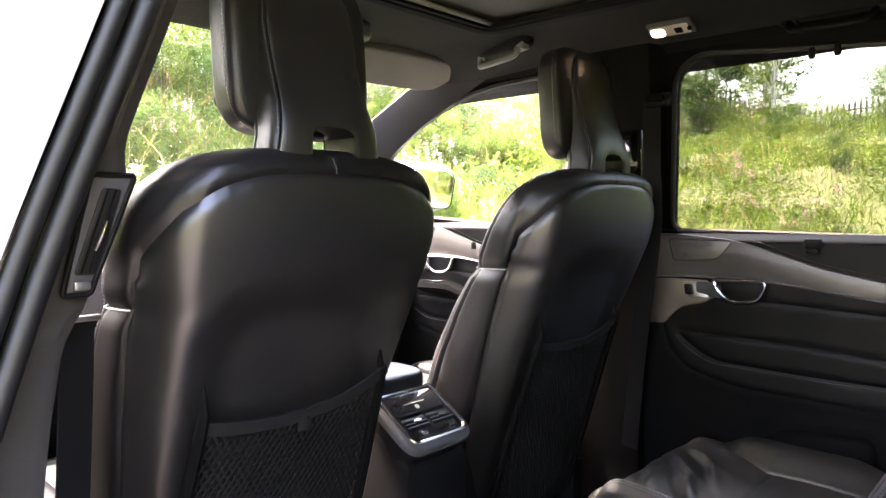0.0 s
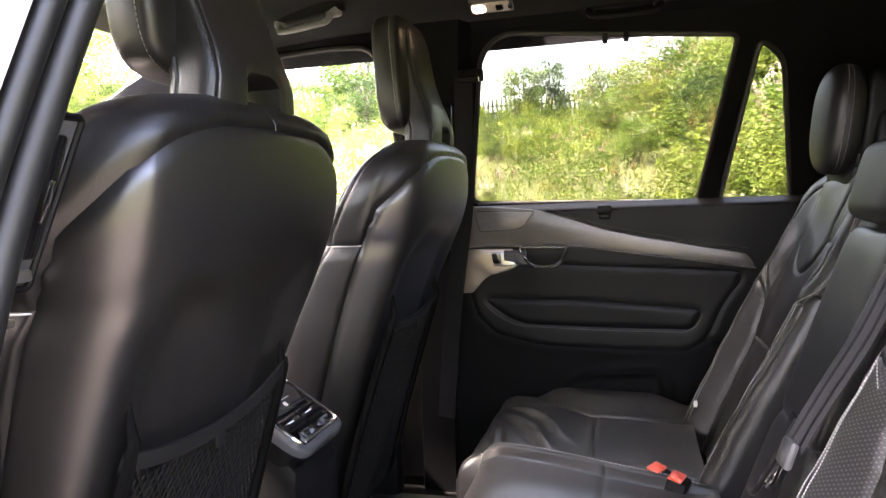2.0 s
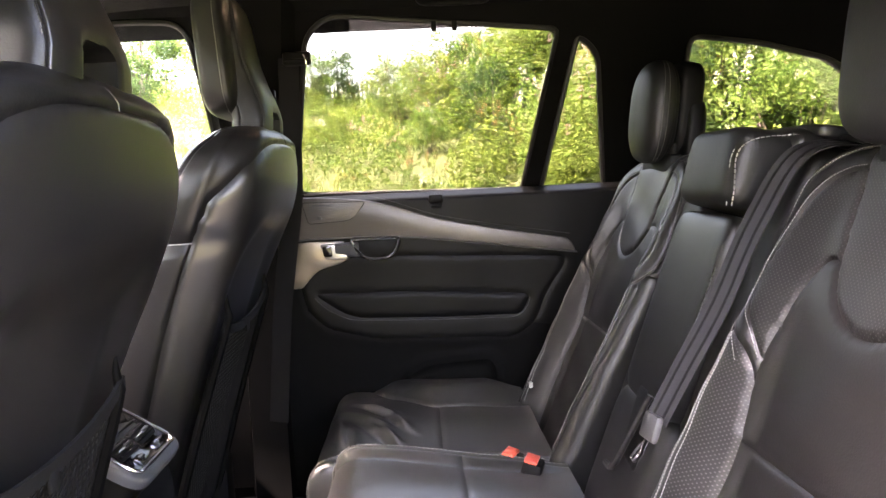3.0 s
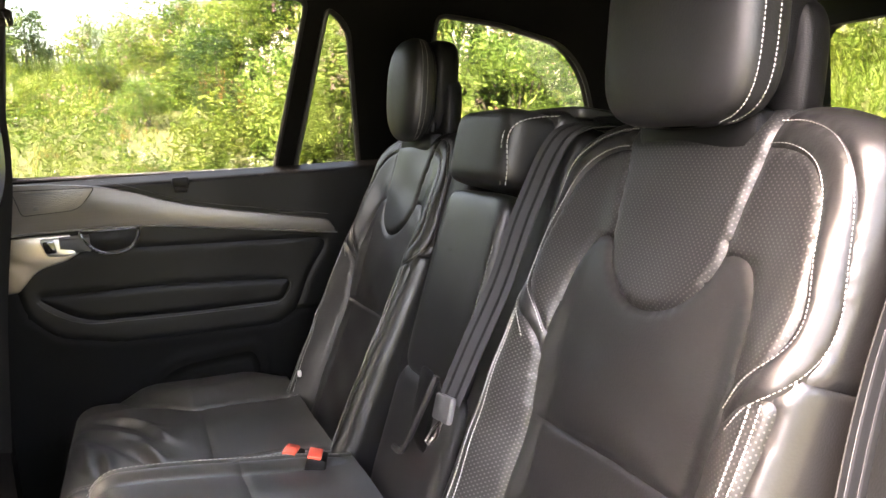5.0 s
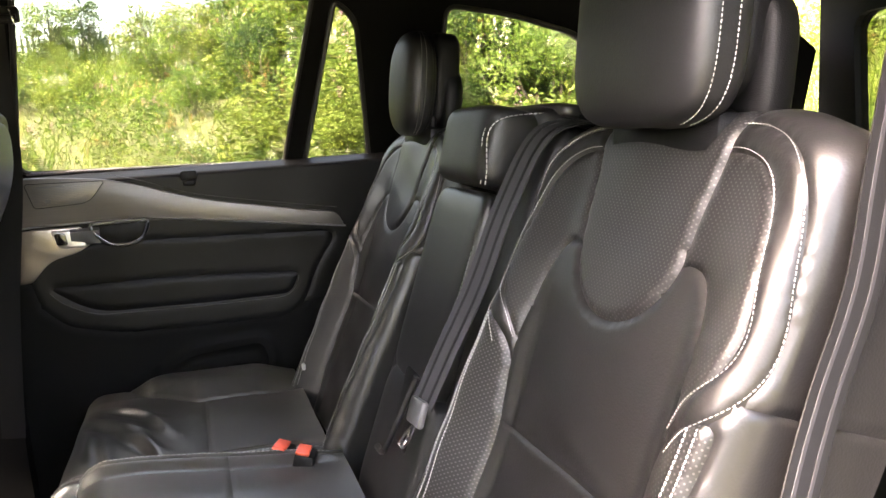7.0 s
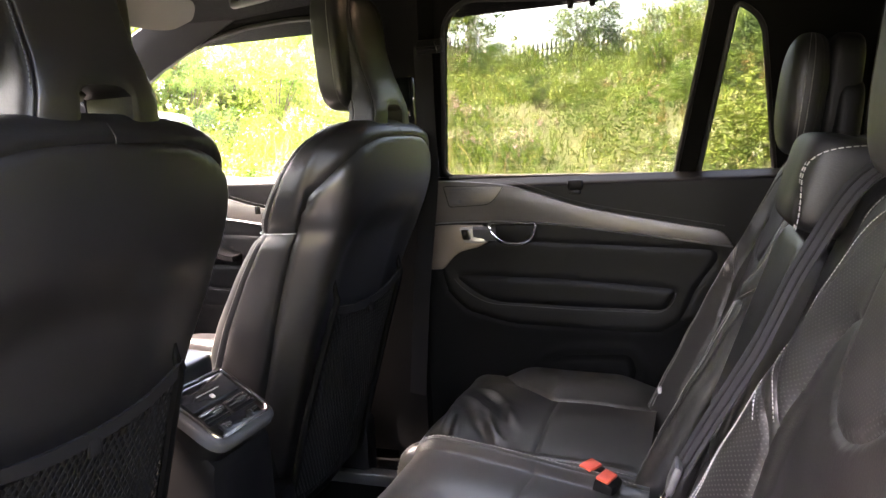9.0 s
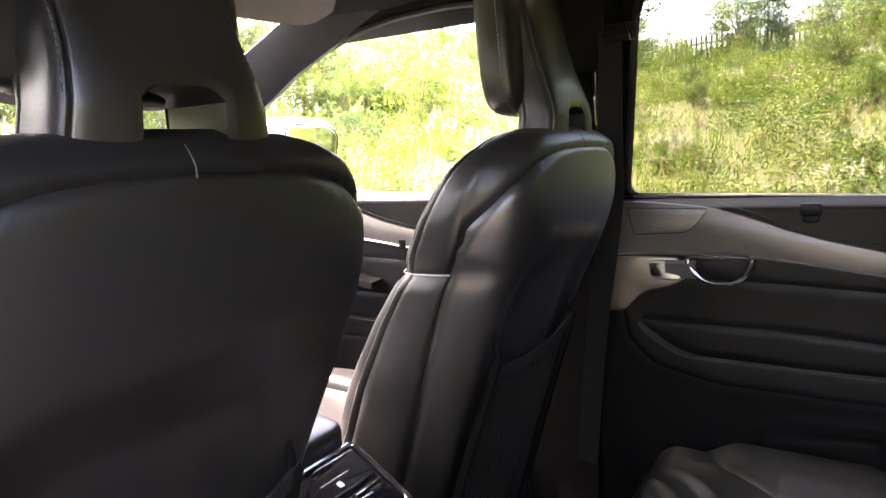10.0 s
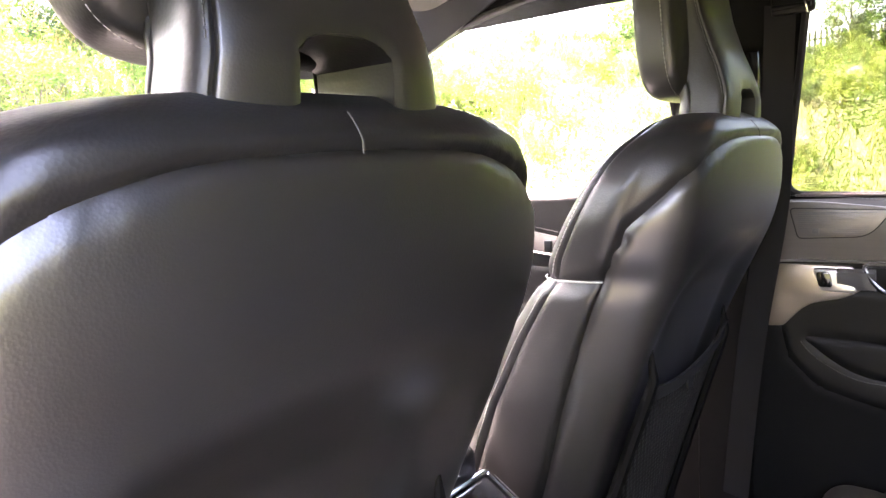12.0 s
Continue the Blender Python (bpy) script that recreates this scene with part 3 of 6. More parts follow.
# rear of the near aperture: pillar trim by the shoulder belt
rings = []
for z in np.linspace(0.95, 1.58, 30):
    x0 = glass_x(z, -1)
    f = -0.03 - 0.15 * (1.4 - z) if z < 1.4 else -0.03 + 0.3 * (z - 1.4)
    rings.append([(x0 - 0.03, f, z), (x0 + 0.02, f - 0.012, z), (x0 + 0.055, f - 0.05, z), (x0 + 0.06, f - 0.20, z), (x0 - 0.03, f - 0.22, z)])
part("rear_pillar_trim", loft(rings), CLOTH, car, "grey cloth covered rear pillar")

# roof, floor, tail and front bulkhead of the cabin
ceiling = tagged(part("ceiling", join(
    loft([[(x, y, 1.615 - 0.045 * sstep(0.32, 0.60, abs(x - 0.02)) - 0.02 * sstep(0.9, 1.5, y) - 0.05 * sstep(-0.4, -1.3, y)) for x in np.linspace(-0.62, 0.66, 41)] for y in np.linspace(1.02, 1.42, 9)], closed=False),
    loft([[(x, y, 1.615 - 0.045 * sstep(0.32, 0.60, abs(x - 0.02)) - 0.02 * sstep(0.9, 1.5, y) - 0.05 * sstep(-0.4, -1.3, y)) for x in np.linspace(0.36, 0.66, 13)] for y in np.linspace(-0.75, 1.02, 25)], closed=False),
    loft([[(x, y, 1.615 - 0.045 * sstep(0.32, 0.60, abs(x - 0.02)) - 0.02 * sstep(0.9, 1.5, y) - 0.05 * sstep(-0.4, -1.3, y)) for x in np.linspace(-0.62, -0.32, 13)] for y in np.linspace(-0.75, 1.02, 25)], closed=False),
    loft([[(x, y, 1.615 - 0.045 * sstep(0.32, 0.60, abs(x - 0.02)) - 0.02 * sstep(0.9, 1.5, y) - 0.05 * sstep(-0.4, -1.3, y)) for x in np.linspace(-0.62, 0.66, 41)] for y in np.linspace(-1.35, -0.75, 9)], closed=False)),
    CLOTH, None, at=(0.02, 0, 1.6)), "charcoal cloth headliner with a sunroof opening", "ceiling", kind="structure")
blind = tagged(part("sunroof_blind", box((0.02, 0.135, 1.645), (0.90, 2.0, 0.006), 0.002), BLIND, None, at=(0.02, 0.1, 1.645)), "closed grey cloth sunroof blind", "blind", kind="structure")
part("blind_edge", tube([(-0.33, 1.020, 1.626), (0.37, 1.020, 1.626)], 0.006, 8), SILVER, blind, "bright sunroof edge")
part("opening_rim", tube(np.array([(a, b, 1.618) for a, b in rounded([(-0.335, -0.76), (0.375, -0.76), (0.375, 1.04), (-0.335, 1.04)], 0.05, 5)]), 0.014, 8, True), CLOTH, blind)
roof = part("roof_skin", box((0.02, 0.05, 1.69), (1.34, 2.9, 0.05), 0.02), PAINT, car, "white roof skin")
for s in (1, -1):
    part("roof_rail_trim", loft([[(0.02 + s * 0.665, y, 1.52), (0.02 + s * 0.60, y, 1.545), (0.02 + s * 0.56, y, 1.582), (0.02 + s * 0.62, y, 1.64), (0.02 + s * 0.69, y, 1.62)] for y in np.linspace(-1.35, 1.40, 30)]) if s > 0 else
         loft([[(0.02 + s * 0.625, y, 1.553), (0.02 + s * 0.60, y, 1.562), (0.02 + s * 0.56, y, 1.585), (0.02 + s * 0.62, y, 1.64), (0.02 + s * 0.69, y, 1.62)] for y in np.linspace(-1.35, 1.40, 30)]), CLOTH, car, "padded roof edge trim")
tagged(part("floor", join(box((0.02, 0.2, 0.40), (1.50, 3.2, 0.04), 0.005), box((0.02, 0.5, 0.46), (0.30, 2.2, 0.10), 0.04)), CARPET, None, at=(0.02, 0.2, 0.4)), "black carpeted car floor with a centre tunnel", "floor", kind="structure")
for s in (-1, 1):
    part("lower_side", box((0.02 + s * 0.80, 0.4, 0.72), (0.05, 3.6, 0.72), 0.01) if s > 0 else join(box((-0.78, 1.55, 0.72), (0.05, 1.45, 0.72), 0.01), box((-0.78, -0.80, 0.72), (0.05, 1.1, 0.72), 0.01), box((-0.78, 0.3, 0.36), (0.08, 1.1, 0.10), 0.02)), PLASTIC, car)
# tail: rear glass with its surround
def tail_put(u, v, h):
    return (u, -1.42 + 0.30 * (v - 1.0) + h, v)
T_OUT = np.array([(-0.72, 0.42), (0.76, 0.42), (0.76, 1.1), (0.62, 1.60), (-0.58, 1.60), (-0.72, 1.1)])
bm = bmesh.new()
edges = []
for lp in (T_OUT, rounded([(-0.60, 1.02), (0.64, 1.02), (0.56, 1.43), (-0.52, 1.43)], 0.06, 5)):
    vs = [bm.verts.new(tail_put(a, b, 0)) for a, b in lp]
    edges += [bm.edges.new((vs[i], vs[(i + 1) % len(vs)])) for i in range(len(vs))]
bmesh.ops.triangle_fill(bm, edges=edges)
res = bmesh.ops.extrude_face_region(bm, geom=bm.faces[:])
for v in res["geom"]:
    if isinstance(v, bmesh.types.BMVert):
        v.co.y -= 0.05
bmesh.ops.recalc_face_normals(bm, faces=bm.faces[:])
bm.verts.index_update()
tail = part("tailgate", (np.array([v.co[:] for v in bm.verts]), [tuple(q.index for q in f.verts) for f in bm.faces]), TRIM, car, "black trimmed tailgate round the rear glass", smooth=False)
bm.free()
rw = tagged(part("window_7", slab(rounded([(-0.62, 1.0), (0.66, 1.0), (0.58, 1.45), (-0.54, 1.45)], 0.06, 5), lambda u, v, h: tail_put(u, v, h - 0.02), 0.004, 0.0005, 1), TINT, None, at=(0.02, -1.4, 1.2)), "dark rear window glass", "window", kind="structure")
rw.visible_shadow = False
# windscreen, its pillars and the dashboard
def screen_put(u, v, h):
    return (u, 2.49 - 1.94 * (v - 1.05) + h, v)
ws = tagged(part("window_8", slab(np.array([(-0.66, 1.05), (0.70, 1.05), (0.56, 1.57), (-0.52, 1.57)]), screen_put, 0.005, 0.0005, 1), CLEAR, None, at=(0.02, 1.8, 1.3)), "clear front windscreen", "window", kind="structure")
ws.visible_shadow = False
for s in (1, -1):
    def ap(t):
        z = 1.12 + 0.45 * t
        y = float(np.interp(z, [1.12, 1.28, 1.34, 1.41, 1.47, 1.505, 1.57], [2.18, 1.945, 1.845, 1.722, 1.595, 1.50, 1.33]))
        return glass_x(z, s), y, z
    rings = []
    for t in np.linspace(0, 1, 24):
        x, y, z = ap(t)
        rings.append([(x + s * 0.02, y - 0.085, z - 0.01), (x - s * 0.008, y - 0.100, z - 0.012), (x - s * 0.030, y - 0.075, z - 0.002), (x - s * 0.048, y - 0.035, z + 0.008), (x - s * 0.060, y + 0.01, z + 0.014), (x - s * 0.064, y + 0.050, z + 0.020), (x - s * 0.050, y + 0.068, z + 0.024), (x + s * 0.03, y + 0.065, z + 0.028)])
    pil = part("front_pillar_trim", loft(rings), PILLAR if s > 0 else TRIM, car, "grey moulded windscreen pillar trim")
    if s > 0:
        _tx = []
        for k in range(3):
            x, y, z = ap(0.66 - 0.008 * k)
            _tx.append(box((x - 0.046, y + 0.006 + 0.010 * k, z - 0.002 - 0.008 * k), (0.002, 0.004, 0.030 - 0.006 * (k % 2)), 0.0006, pose(0, 0, 0, -45, 0, 0)))
        part("raised_mark", join(*_tx), PILLAR, pil, "small raised marking")
dash = thing("dashboard", (0.02, 1.75, 0.42), "black padded dashboard below the windscreen", "dashboard", kind="structure")
part("dash_top", loft([[(x, 1.60, 0.98), (x, 1.66, 1.07 + 0.01 * math.cos(4 * x)), (x, 1.80, 1.105), (x, 2.44, 1.055), (x, 2.47, 0.5), (x, 1.75, 0.5)] for x in np.linspace(-0.70, 0.74, 30)]), PLASTIC, dash, "black padded dash top")
part("dash_inlay", box((0.02, 1.615, 0.93), (1.36, 0.03, 0.06), 0.01), INLAY, dash, "taupe dash inlay")
part("corner_speaker", join(*[tube([(0.705 - 0.0 * k, 1.655 + 0.013 * k, 1.215 - 0.012 * j + 0.006 * (k % 2)), (0.70, 1.655 + 0.013 * k, 1.2165 - 0.012 * j + 0.006 * (k % 2))], 0.005, 6) for k in range(3) for j in range(3)]), PIANO, dash, "dark speaker holes")
bonnet = part("bonnet", loft([[(x, y, 1.03 + 0.04 * math.cos(2.0 * (x - 0.02)) - 0.10 * sstep(2.8, 3.5, y)) for x in np.linspace(-0.86, 0.90, 25)] for y in np.linspace(2.50, 3.5, 16)], closed=False), PAINT, car, "white bonnet")
part("front_end", box((0.02, 2.97, 0.70), (1.74, 1.0, 0.46), 0.08), PAINT, car, "white front wings")


# ---- doors on the far side ----
def make_door(name, dy, dz, label):
    d = thing(name, (0.73, 0.42 + dy, 0.45), label, "car door", kind="structure")
    bowl = rounded([(0.600, 1.000), (0.700, 0.992), (0.768, 0.950), (0.752, 0.872), (0.706, 0.826), (0.588, 0.797), (0.255, 0.785), (0.205, 0.815), (0.17, 0.90), (0.11, 0.975)], 0.05, 5)
    pad = rounded([(0.736, 0.914, 0.02), (0.653, 0.914), (0.450, 0.908), (0.212, 0.888, 0.02), (0.236, 0.838, 0.02), (0.450, 0.842), (0.655, 0.851, 0.05)], 0.02, 5)
    pocket = rounded([(0.545, 0.60), (0.540, 0.688), (0.477, 0.728), (0.315, 0.735, 0.03), (0.300, 0.70), (0.325, 0.60)], 0.04, 5)
    low = [(0.90, 0.40), (0.90, 0.935), (0.765, 0.935), (0.752, 0.872), (0.706, 0.826), (0.588, 0.797), (0.255, 0.785), (0.205, 0.815), (0.10, 0.80), (-0.1, 0.80), (-0.1, 0.40)]
    fb, fp, fk, fl = sdpoly(bowl), sdpoly(pad), sdpoly(pocket), sdpoly(low)

    def face(y, z):
        b, p, k = fb(y, z), fp(y, z), fk(y, z)
        h = -0.040 * sstep(1.130, 1.146, z)
        h = h - 0.0012 * sstep(0.004, -0.055, b)
        h = h + 0.0025 * sstep(0.008, -0.016, p) + 0.006 * sstep(0.79, 0.68, z) + 0.012 * sstep(0.012, -0.018, k) + 0.004 * np.exp(-((k - 0.014) / 0.010) ** 2)
        h = h + 0.0012 * np.sin(y * 31 + 9 * z)
        return h

    def P(y, z):
        return 0.705 - face(y, z), y + dy, z + dz

    def region(y, z):
        r = np.zeros(y.shape, int)
        r[fl(y, z) < 0] = 3
        r[fb(y, z) < 0] = 1
        r[fp(y, z) < 0] = 2
        r[fk(y, z) < 0] = 4
        return r
    skin(P, np.arange(-0.04, 0.86, 0.0055), np.arange(0.42, 1.1461, 0.0055), region, [fb, fp, fk, fl],
         {0: ("upper_panel", DOORSKIN, "black stitched leather upper panel"), 1: ("recess", DOORSKIN, "dark recess above the armrest"), 2: ("armrest", DOORSKIN, "black padded armrest"), 3: ("lower_panel", TRIM, ""), 4: ("pocket", TRIM, "moulded door pocket")}, d, flip=True)
    # taupe inlay, with its bright lower edge
    inlay = rounded([(0.835, 1.150), (0.70, 1.144), (0.600, 1.134, 0.05), (0.535, 1.117, 0.05), (0.442, 1.083, 0.06), (0.340, 1.060, 0.06), (0.115, 1.018, 0.02), (0.098, 0.984), (0.343, 1.019, 0.1), (0.524, 1.042, 0.1), (0.726, 1.046, 0.1), (0.835, 1.036)], 0.01, 6)
    fx = lambda u, v: 0.705 - float(face(np.array(u), np.array(v)))
    put = lambda u, v, h: (min(fx(u, v), 0.705) - 0.006 - h, u + dy, v + dz)
    part("inlay", slab(inlay, put, 0.006, 0.003), INLAY, d, "taupe satin inlay sweeping along the door")
    eg = curve([(0.098, 0.984), (0.343, 1.019), (0.524, 1.042), (0.726, 1.046), (0.815, 1.038)], 8)
    part("inlay_edge", tube([put(a, b, 0.001) for a, b in eg], 0.0022, 6), SILVER, d, "thin bright edge")
    se = curve([(0.83, 1.154), (0.70, 1.150), (0.600, 1.141), (0.535, 1.124), (0.442, 1.090), (0.340, 1.067), (0.113, 1.026)], 8)
    thread([put(a, b + 0.003, -0.005) for a, b in se], (-1, 0, 0), d, 0.006, 0.004, 0.0006, GREYPL, label="grey stitching")
    # ribbed metal speaker panel below the inlay
    low_in = rounded([(0.835, 1.034), (0.740, 1.040), (0.655, 1.038), (0.640, 1.000), (0.665, 0.985, 0.02), (0.722, 0.972, 0.02), (0.760, 0.930), (0.835, 0.928)], 0.006, 4)
    part("speaker_panel", slab(low_in, lambda u, v, h: (0.700 - h, u + dy, v + dz), 0.01, 0.002), RIBBED, d, "ribbed warm metal panel under the inlay")
    spk = rounded([(0.748, 1.134), (0.598, 1.130), (0.632, 1.087, 0.02), (0.735, 1.083)], 0.008, 4)
    sp = part("speaker_grille", slab(spk, lambda u, v, h: put(u, v, h + 0.0015), 0.003, 0.001), INLAY, d, "fine ribbed metal speaker grille")
    part("grille_rim", tube(np.array([put(a, b, 0.0012) for a, b in spk]), 0.0010, 5, True), PLASTIC, sp, "dark joint round the grille")
    for k in range(12):
        z = 1.089 + 0.0034 * k
        part("grille_rib", tube([put(0.734, z, 0.0012), put(0.640 - 0.002 * k, z, 0.0012)], 0.0007, 5), GREYPL, sp)
    part("grille_badge", box(put(0.708, 1.096, 0.003), (0.002, 0.010, 0.009), 0.001), GREYPL, sp, "small plain badge")
    part("grille_mark", box(put(0.700, 1.126, 0.003), (0.001, 0.050, 0.003), 0), GREYPL, sp, "small illegible marking")
    # pull handle and lock switch
    hd = part("door_handle", tube(np.array([(0.688, a + dy, b + dz) for a, b in rounded([(0.640, 1.043), (0.520, 1.042), (0.535, 1.005), (0.560, 0.994), (0.600, 0.994), (0.622, 1.012)], 0.014, 4)]), 0.0048, 8, True), CHROME, d, "chrome framed pull handle")
    part("handle_cup", slab(rounded([(0.632, 1.040), (0.525, 1.039), (0.538, 1.004), (0.560, 0.997), (0.600, 0.997), (0.620, 1.012)], 0.012, 4), lambda u, v, h: (0.697 - h, u + dy, v + dz), 0.012, 0.002), PLASTIC, hd, "dark handle cup")
    part("handle_lever", loft([[(0.690, y + dy, 1.036 + dz), (0.683, y + dy, 1.030 + dz), (0.686, y + dy, 1.004 + 0.3 * (y - 0.63) + dz), (0.696, y + dy, 1.000 + dz)] for y in np.linspace(0.675, 0.62, 6)]), GREYPL, hd, "dark satin lever")
    sw = part("lock_switch", slab(rounded([(0.712, 1.034), (0.672, 1.034), (0.640, 0.994, 0.02), (0.700, 0.997)], 0.008, 4), lambda u, v, h: (0.690 - h, u + dy, v + dz), 0.012, 0.003), SILVER, d, "satin switch surround")
    part("switch_key", slab(rounded([(0.706, 1.029), (0.685, 1.029), (0.681, 1.004), (0.702, 1.004)], 0.005, 3), lambda u, v, h: (0.6865 - h, u + dy, v + dz), 0.004, 0.001), PIANO, sw, "black lock switch")
    # stitching round the armrest
    ps = rounded([(0.742, 0.916), (0.715, 0.880), (0.655, 0.846), (0.450, 0.836), (0.236, 0.832), (0.206, 0.888)], 0.03, 5)
    ps = np.array(ps)[4:-3]
    stitches(P, ps, d, 0.006, 0.004, 0.0006, GREYPL, label="grey stitching", flip=True)
    return d


rear_door = make_door("door_1", 0.0, 0.0, "black leather rear door panel with a taupe inlay")
hook = part("blind_clip", join(box((0.700, 0.431, 1.128), (0.020, 0.034, 0.022), 0.005), box((0.694, 0.431, 1.112), (0.014, 0.026, 0.012), 0.004)), PLASTIC, rear_door, "black sunblind clip on the sill")
front_door = make_door("door_2", 0.900, 0.027, "black leather front door panel with a taupe inlay")
sw = part("window_switches", loft([[(0.655, y, 0.955 + 0.02 * sstep(1.34, 1.44, y)), (0.655, y, 0.968 + 0.022 * sstep(1.34, 1.44, y)), (0.70, y, 0.972 + 0.022 * sstep(1.34, 1.44, y)), (0.70, y, 0.955)] for y in np.linspace(1.34, 1.56, 10)]), PLASTIC, front_door, "window switch block")
for k in range(4):
    part("switch_key", box((0.668 + 0.018 * (k % 2), 1.47 + 0.028 * (k // 2), 0.993), (0.012, 0.020, 0.007), 0.002), CHROME if k % 2 else PIANO, sw)
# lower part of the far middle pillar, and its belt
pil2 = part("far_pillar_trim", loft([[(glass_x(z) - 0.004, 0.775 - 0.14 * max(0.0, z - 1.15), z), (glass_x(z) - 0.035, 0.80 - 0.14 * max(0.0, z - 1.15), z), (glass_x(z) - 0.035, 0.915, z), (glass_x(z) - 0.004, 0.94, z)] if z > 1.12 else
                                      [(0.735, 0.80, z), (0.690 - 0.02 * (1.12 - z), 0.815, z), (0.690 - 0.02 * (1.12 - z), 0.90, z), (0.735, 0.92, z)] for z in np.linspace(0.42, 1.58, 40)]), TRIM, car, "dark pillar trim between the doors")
belt = thing("seat_belt", (0.58, 0.72, 1.44), "black webbing belt hanging from the pillar", "seat belt", group="seat belts")
bp_ = curve([(0.575, 0.735, 1.448), (0.600, 0.745, 1.30), (0.625, 0.755, 1.15), (0.655, 0.80, 0.90), (0.660, 0.83, 0.62)], 8)
part("webbing", ribbon(bp_, 0.046, 0.0014, (0.15, 1, 0)), WEBDARK, belt, "black belt webbing")
part("belt_guide", join(box((0.568, 0.716, 1.445), (0.014, 0.060, 0.030), 0.006), tube([(0.556, 0.690, 1.440), (0.556, 0.742, 1.440)], 0.004, 8)), PLASTIC, belt, "black height adjuster")
part("guide_slot", tube([(0.556, 0.700, 1.452), (0.553, 0.696, 1.440), (0.556, 0.694, 1.428)], 0.0022, 6), CHROME, belt, "bright guide edge")
part("adjuster_rail", box((0.612, 0.80, 1.33), (0.018, 0.055, 0.12), 0.006), PIANO, car, "dark belt adjuster cover")

# ---- grab handles, lamp, visor, inner mirror ----
def grab(at, turn, label, material):
    g = thing("grab_handle", at, label, "grab handle", group="grab handles")
    m = pose(*at, 0, 0, turn)
    part("grip", moved(tube(curve([(-0.004, -0.075, -0.004), (-0.018, -0.068, -0.026), (-0.026, -0.035, -0.031), (-0.028, 0, -0.032), (-0.026, 0.035, -0.031), (-0.018, 0.068, -0.026), (-0.004, 0.075, -0.004)], 5), 0.0095, 10, flat=0.75), m), material, g, "grey moulded grip")
    for s in (-1, 1):
        part("mount", moved(box((-0.002, s * 0.077, -0.006), (0.024, 0.034, 0.020), 0.006), m), material, g)
    part("recess", moved(pillow((0.006, 0, 0.006), (0.05, 0.20, 0.035), 0.6), m), CLOTH, g, "cloth recess behind the grip")
    return g


grab((0.455, 1.058, 1.588), -18, "grey grab handle above the front door", mat("handle_grey", (0.14, 0.14, 0.145), 0.5, grain=0.2, scale=700, vary=0.1))
grab((0.590, 0.375, 1.580), 0, "dark grab handle above the rear door", PLASTIC)
lamp = thing("reading_lamp", (0.472, 0.655, 1.580), "small chrome reading lamp, lit, in the headliner", "lamp")
lm = pose(0.470, 0.645, 1.572, 0, 24, 0)
part("bezel", moved(box((0, 0, 0), (0.044, 0.092, 0.010), 0.005), lm), GREYPL, lamp, "satin lamp bezel")
part("lit_lens", moved(pillow((0, 0.026, -0.007), (0.026, 0.030, 0.008), 0.7, nu=20, nv=10), lm), LAMP, lamp, "glowing warm lens")
part("side_lens", moved(box((0, 0.0, -0.005), (0.030, 0.078, 0.006), 0.003), lm), LENS, lamp, "clear lens")
part("lamp_button", moved(box((0, -0.018, -0.008), (0.016, 0.016, 0.006), 0.002), lm), PIANO, lamp, "black button")
part("lamp_button", moved(box((0, -0.040, -0.008), (0.010, 0.008, 0.006), 0.002), lm), PIANO, lamp)
visor = thing("sun_visor", (0.38, 1.36, 1.60), "grey cloth sun visor folded up above the windscreen", "sun visor")
part("flap", moved(pillow((0, 0, 0), (0.40, 0.165, 0.028), 0.35), pose(0.36, 1.33, 1.572, -16, 0, -4)), mat("visor_cloth", (0.14, 0.135, 0.125), 0.9, spec=0.1, grain=0.4, scale=800, vary=0.1), visor, "grey cloth flap")
part("visor_pivot", box((0.565, 1.395, 1.566), (0.03, 0.03, 0.016), 0.005), GREYPL, visor)
im = thing("rear_view_mirror", (0.0, 1.45, 1.50), "black rear view mirror with a sensor housing", "mirror")
part("mirror_head", moved(pillow((0, 0, 0), (0.24, 0.04, 0.07), 0.45), pose(0.02, 1.43, 1.46, 10, 0, 8)), PLASTIC, im, "black mirror head")
part("mirror_glass", moved(box((0, -0.0205, 0), (0.215, 0.003, 0.052), 0.001), pose(0.02, 1.43, 1.46, 10, 0, 8)), MIRROR, im, "mirror glass")
part("sensor_housing", loft([[(0.02 - w, y, z), (0.02 + w, y, z), (0.02 + w * 0.7, y + 0.02, z + 0.05), (0.02 - w * 0.7, y + 0.02, z + 0.05)] for w, y, z in ((0.05, 1.36, 1.535), (0.06, 1.42, 1.515), (0.05, 1.48, 1.455), (0.03, 1.52, 1.42))]), PLASTIC, im, "grey sensor cover")
part("overhead_console", moved(pillow((0, 0, 0), (0.20, 0.24, 0.05), 0.4), pose(0.02, 1.25, 1.595, 6, 0, 0)), GREYPL, im, "grey overhead console")
for k in range(4):
    part("console_vent", box((-0.045 + 0.008 * k, 1.20 + 0.004 * k, 1.566), (0.004, 0.05, 0.006), 0.001), PIANO, im)
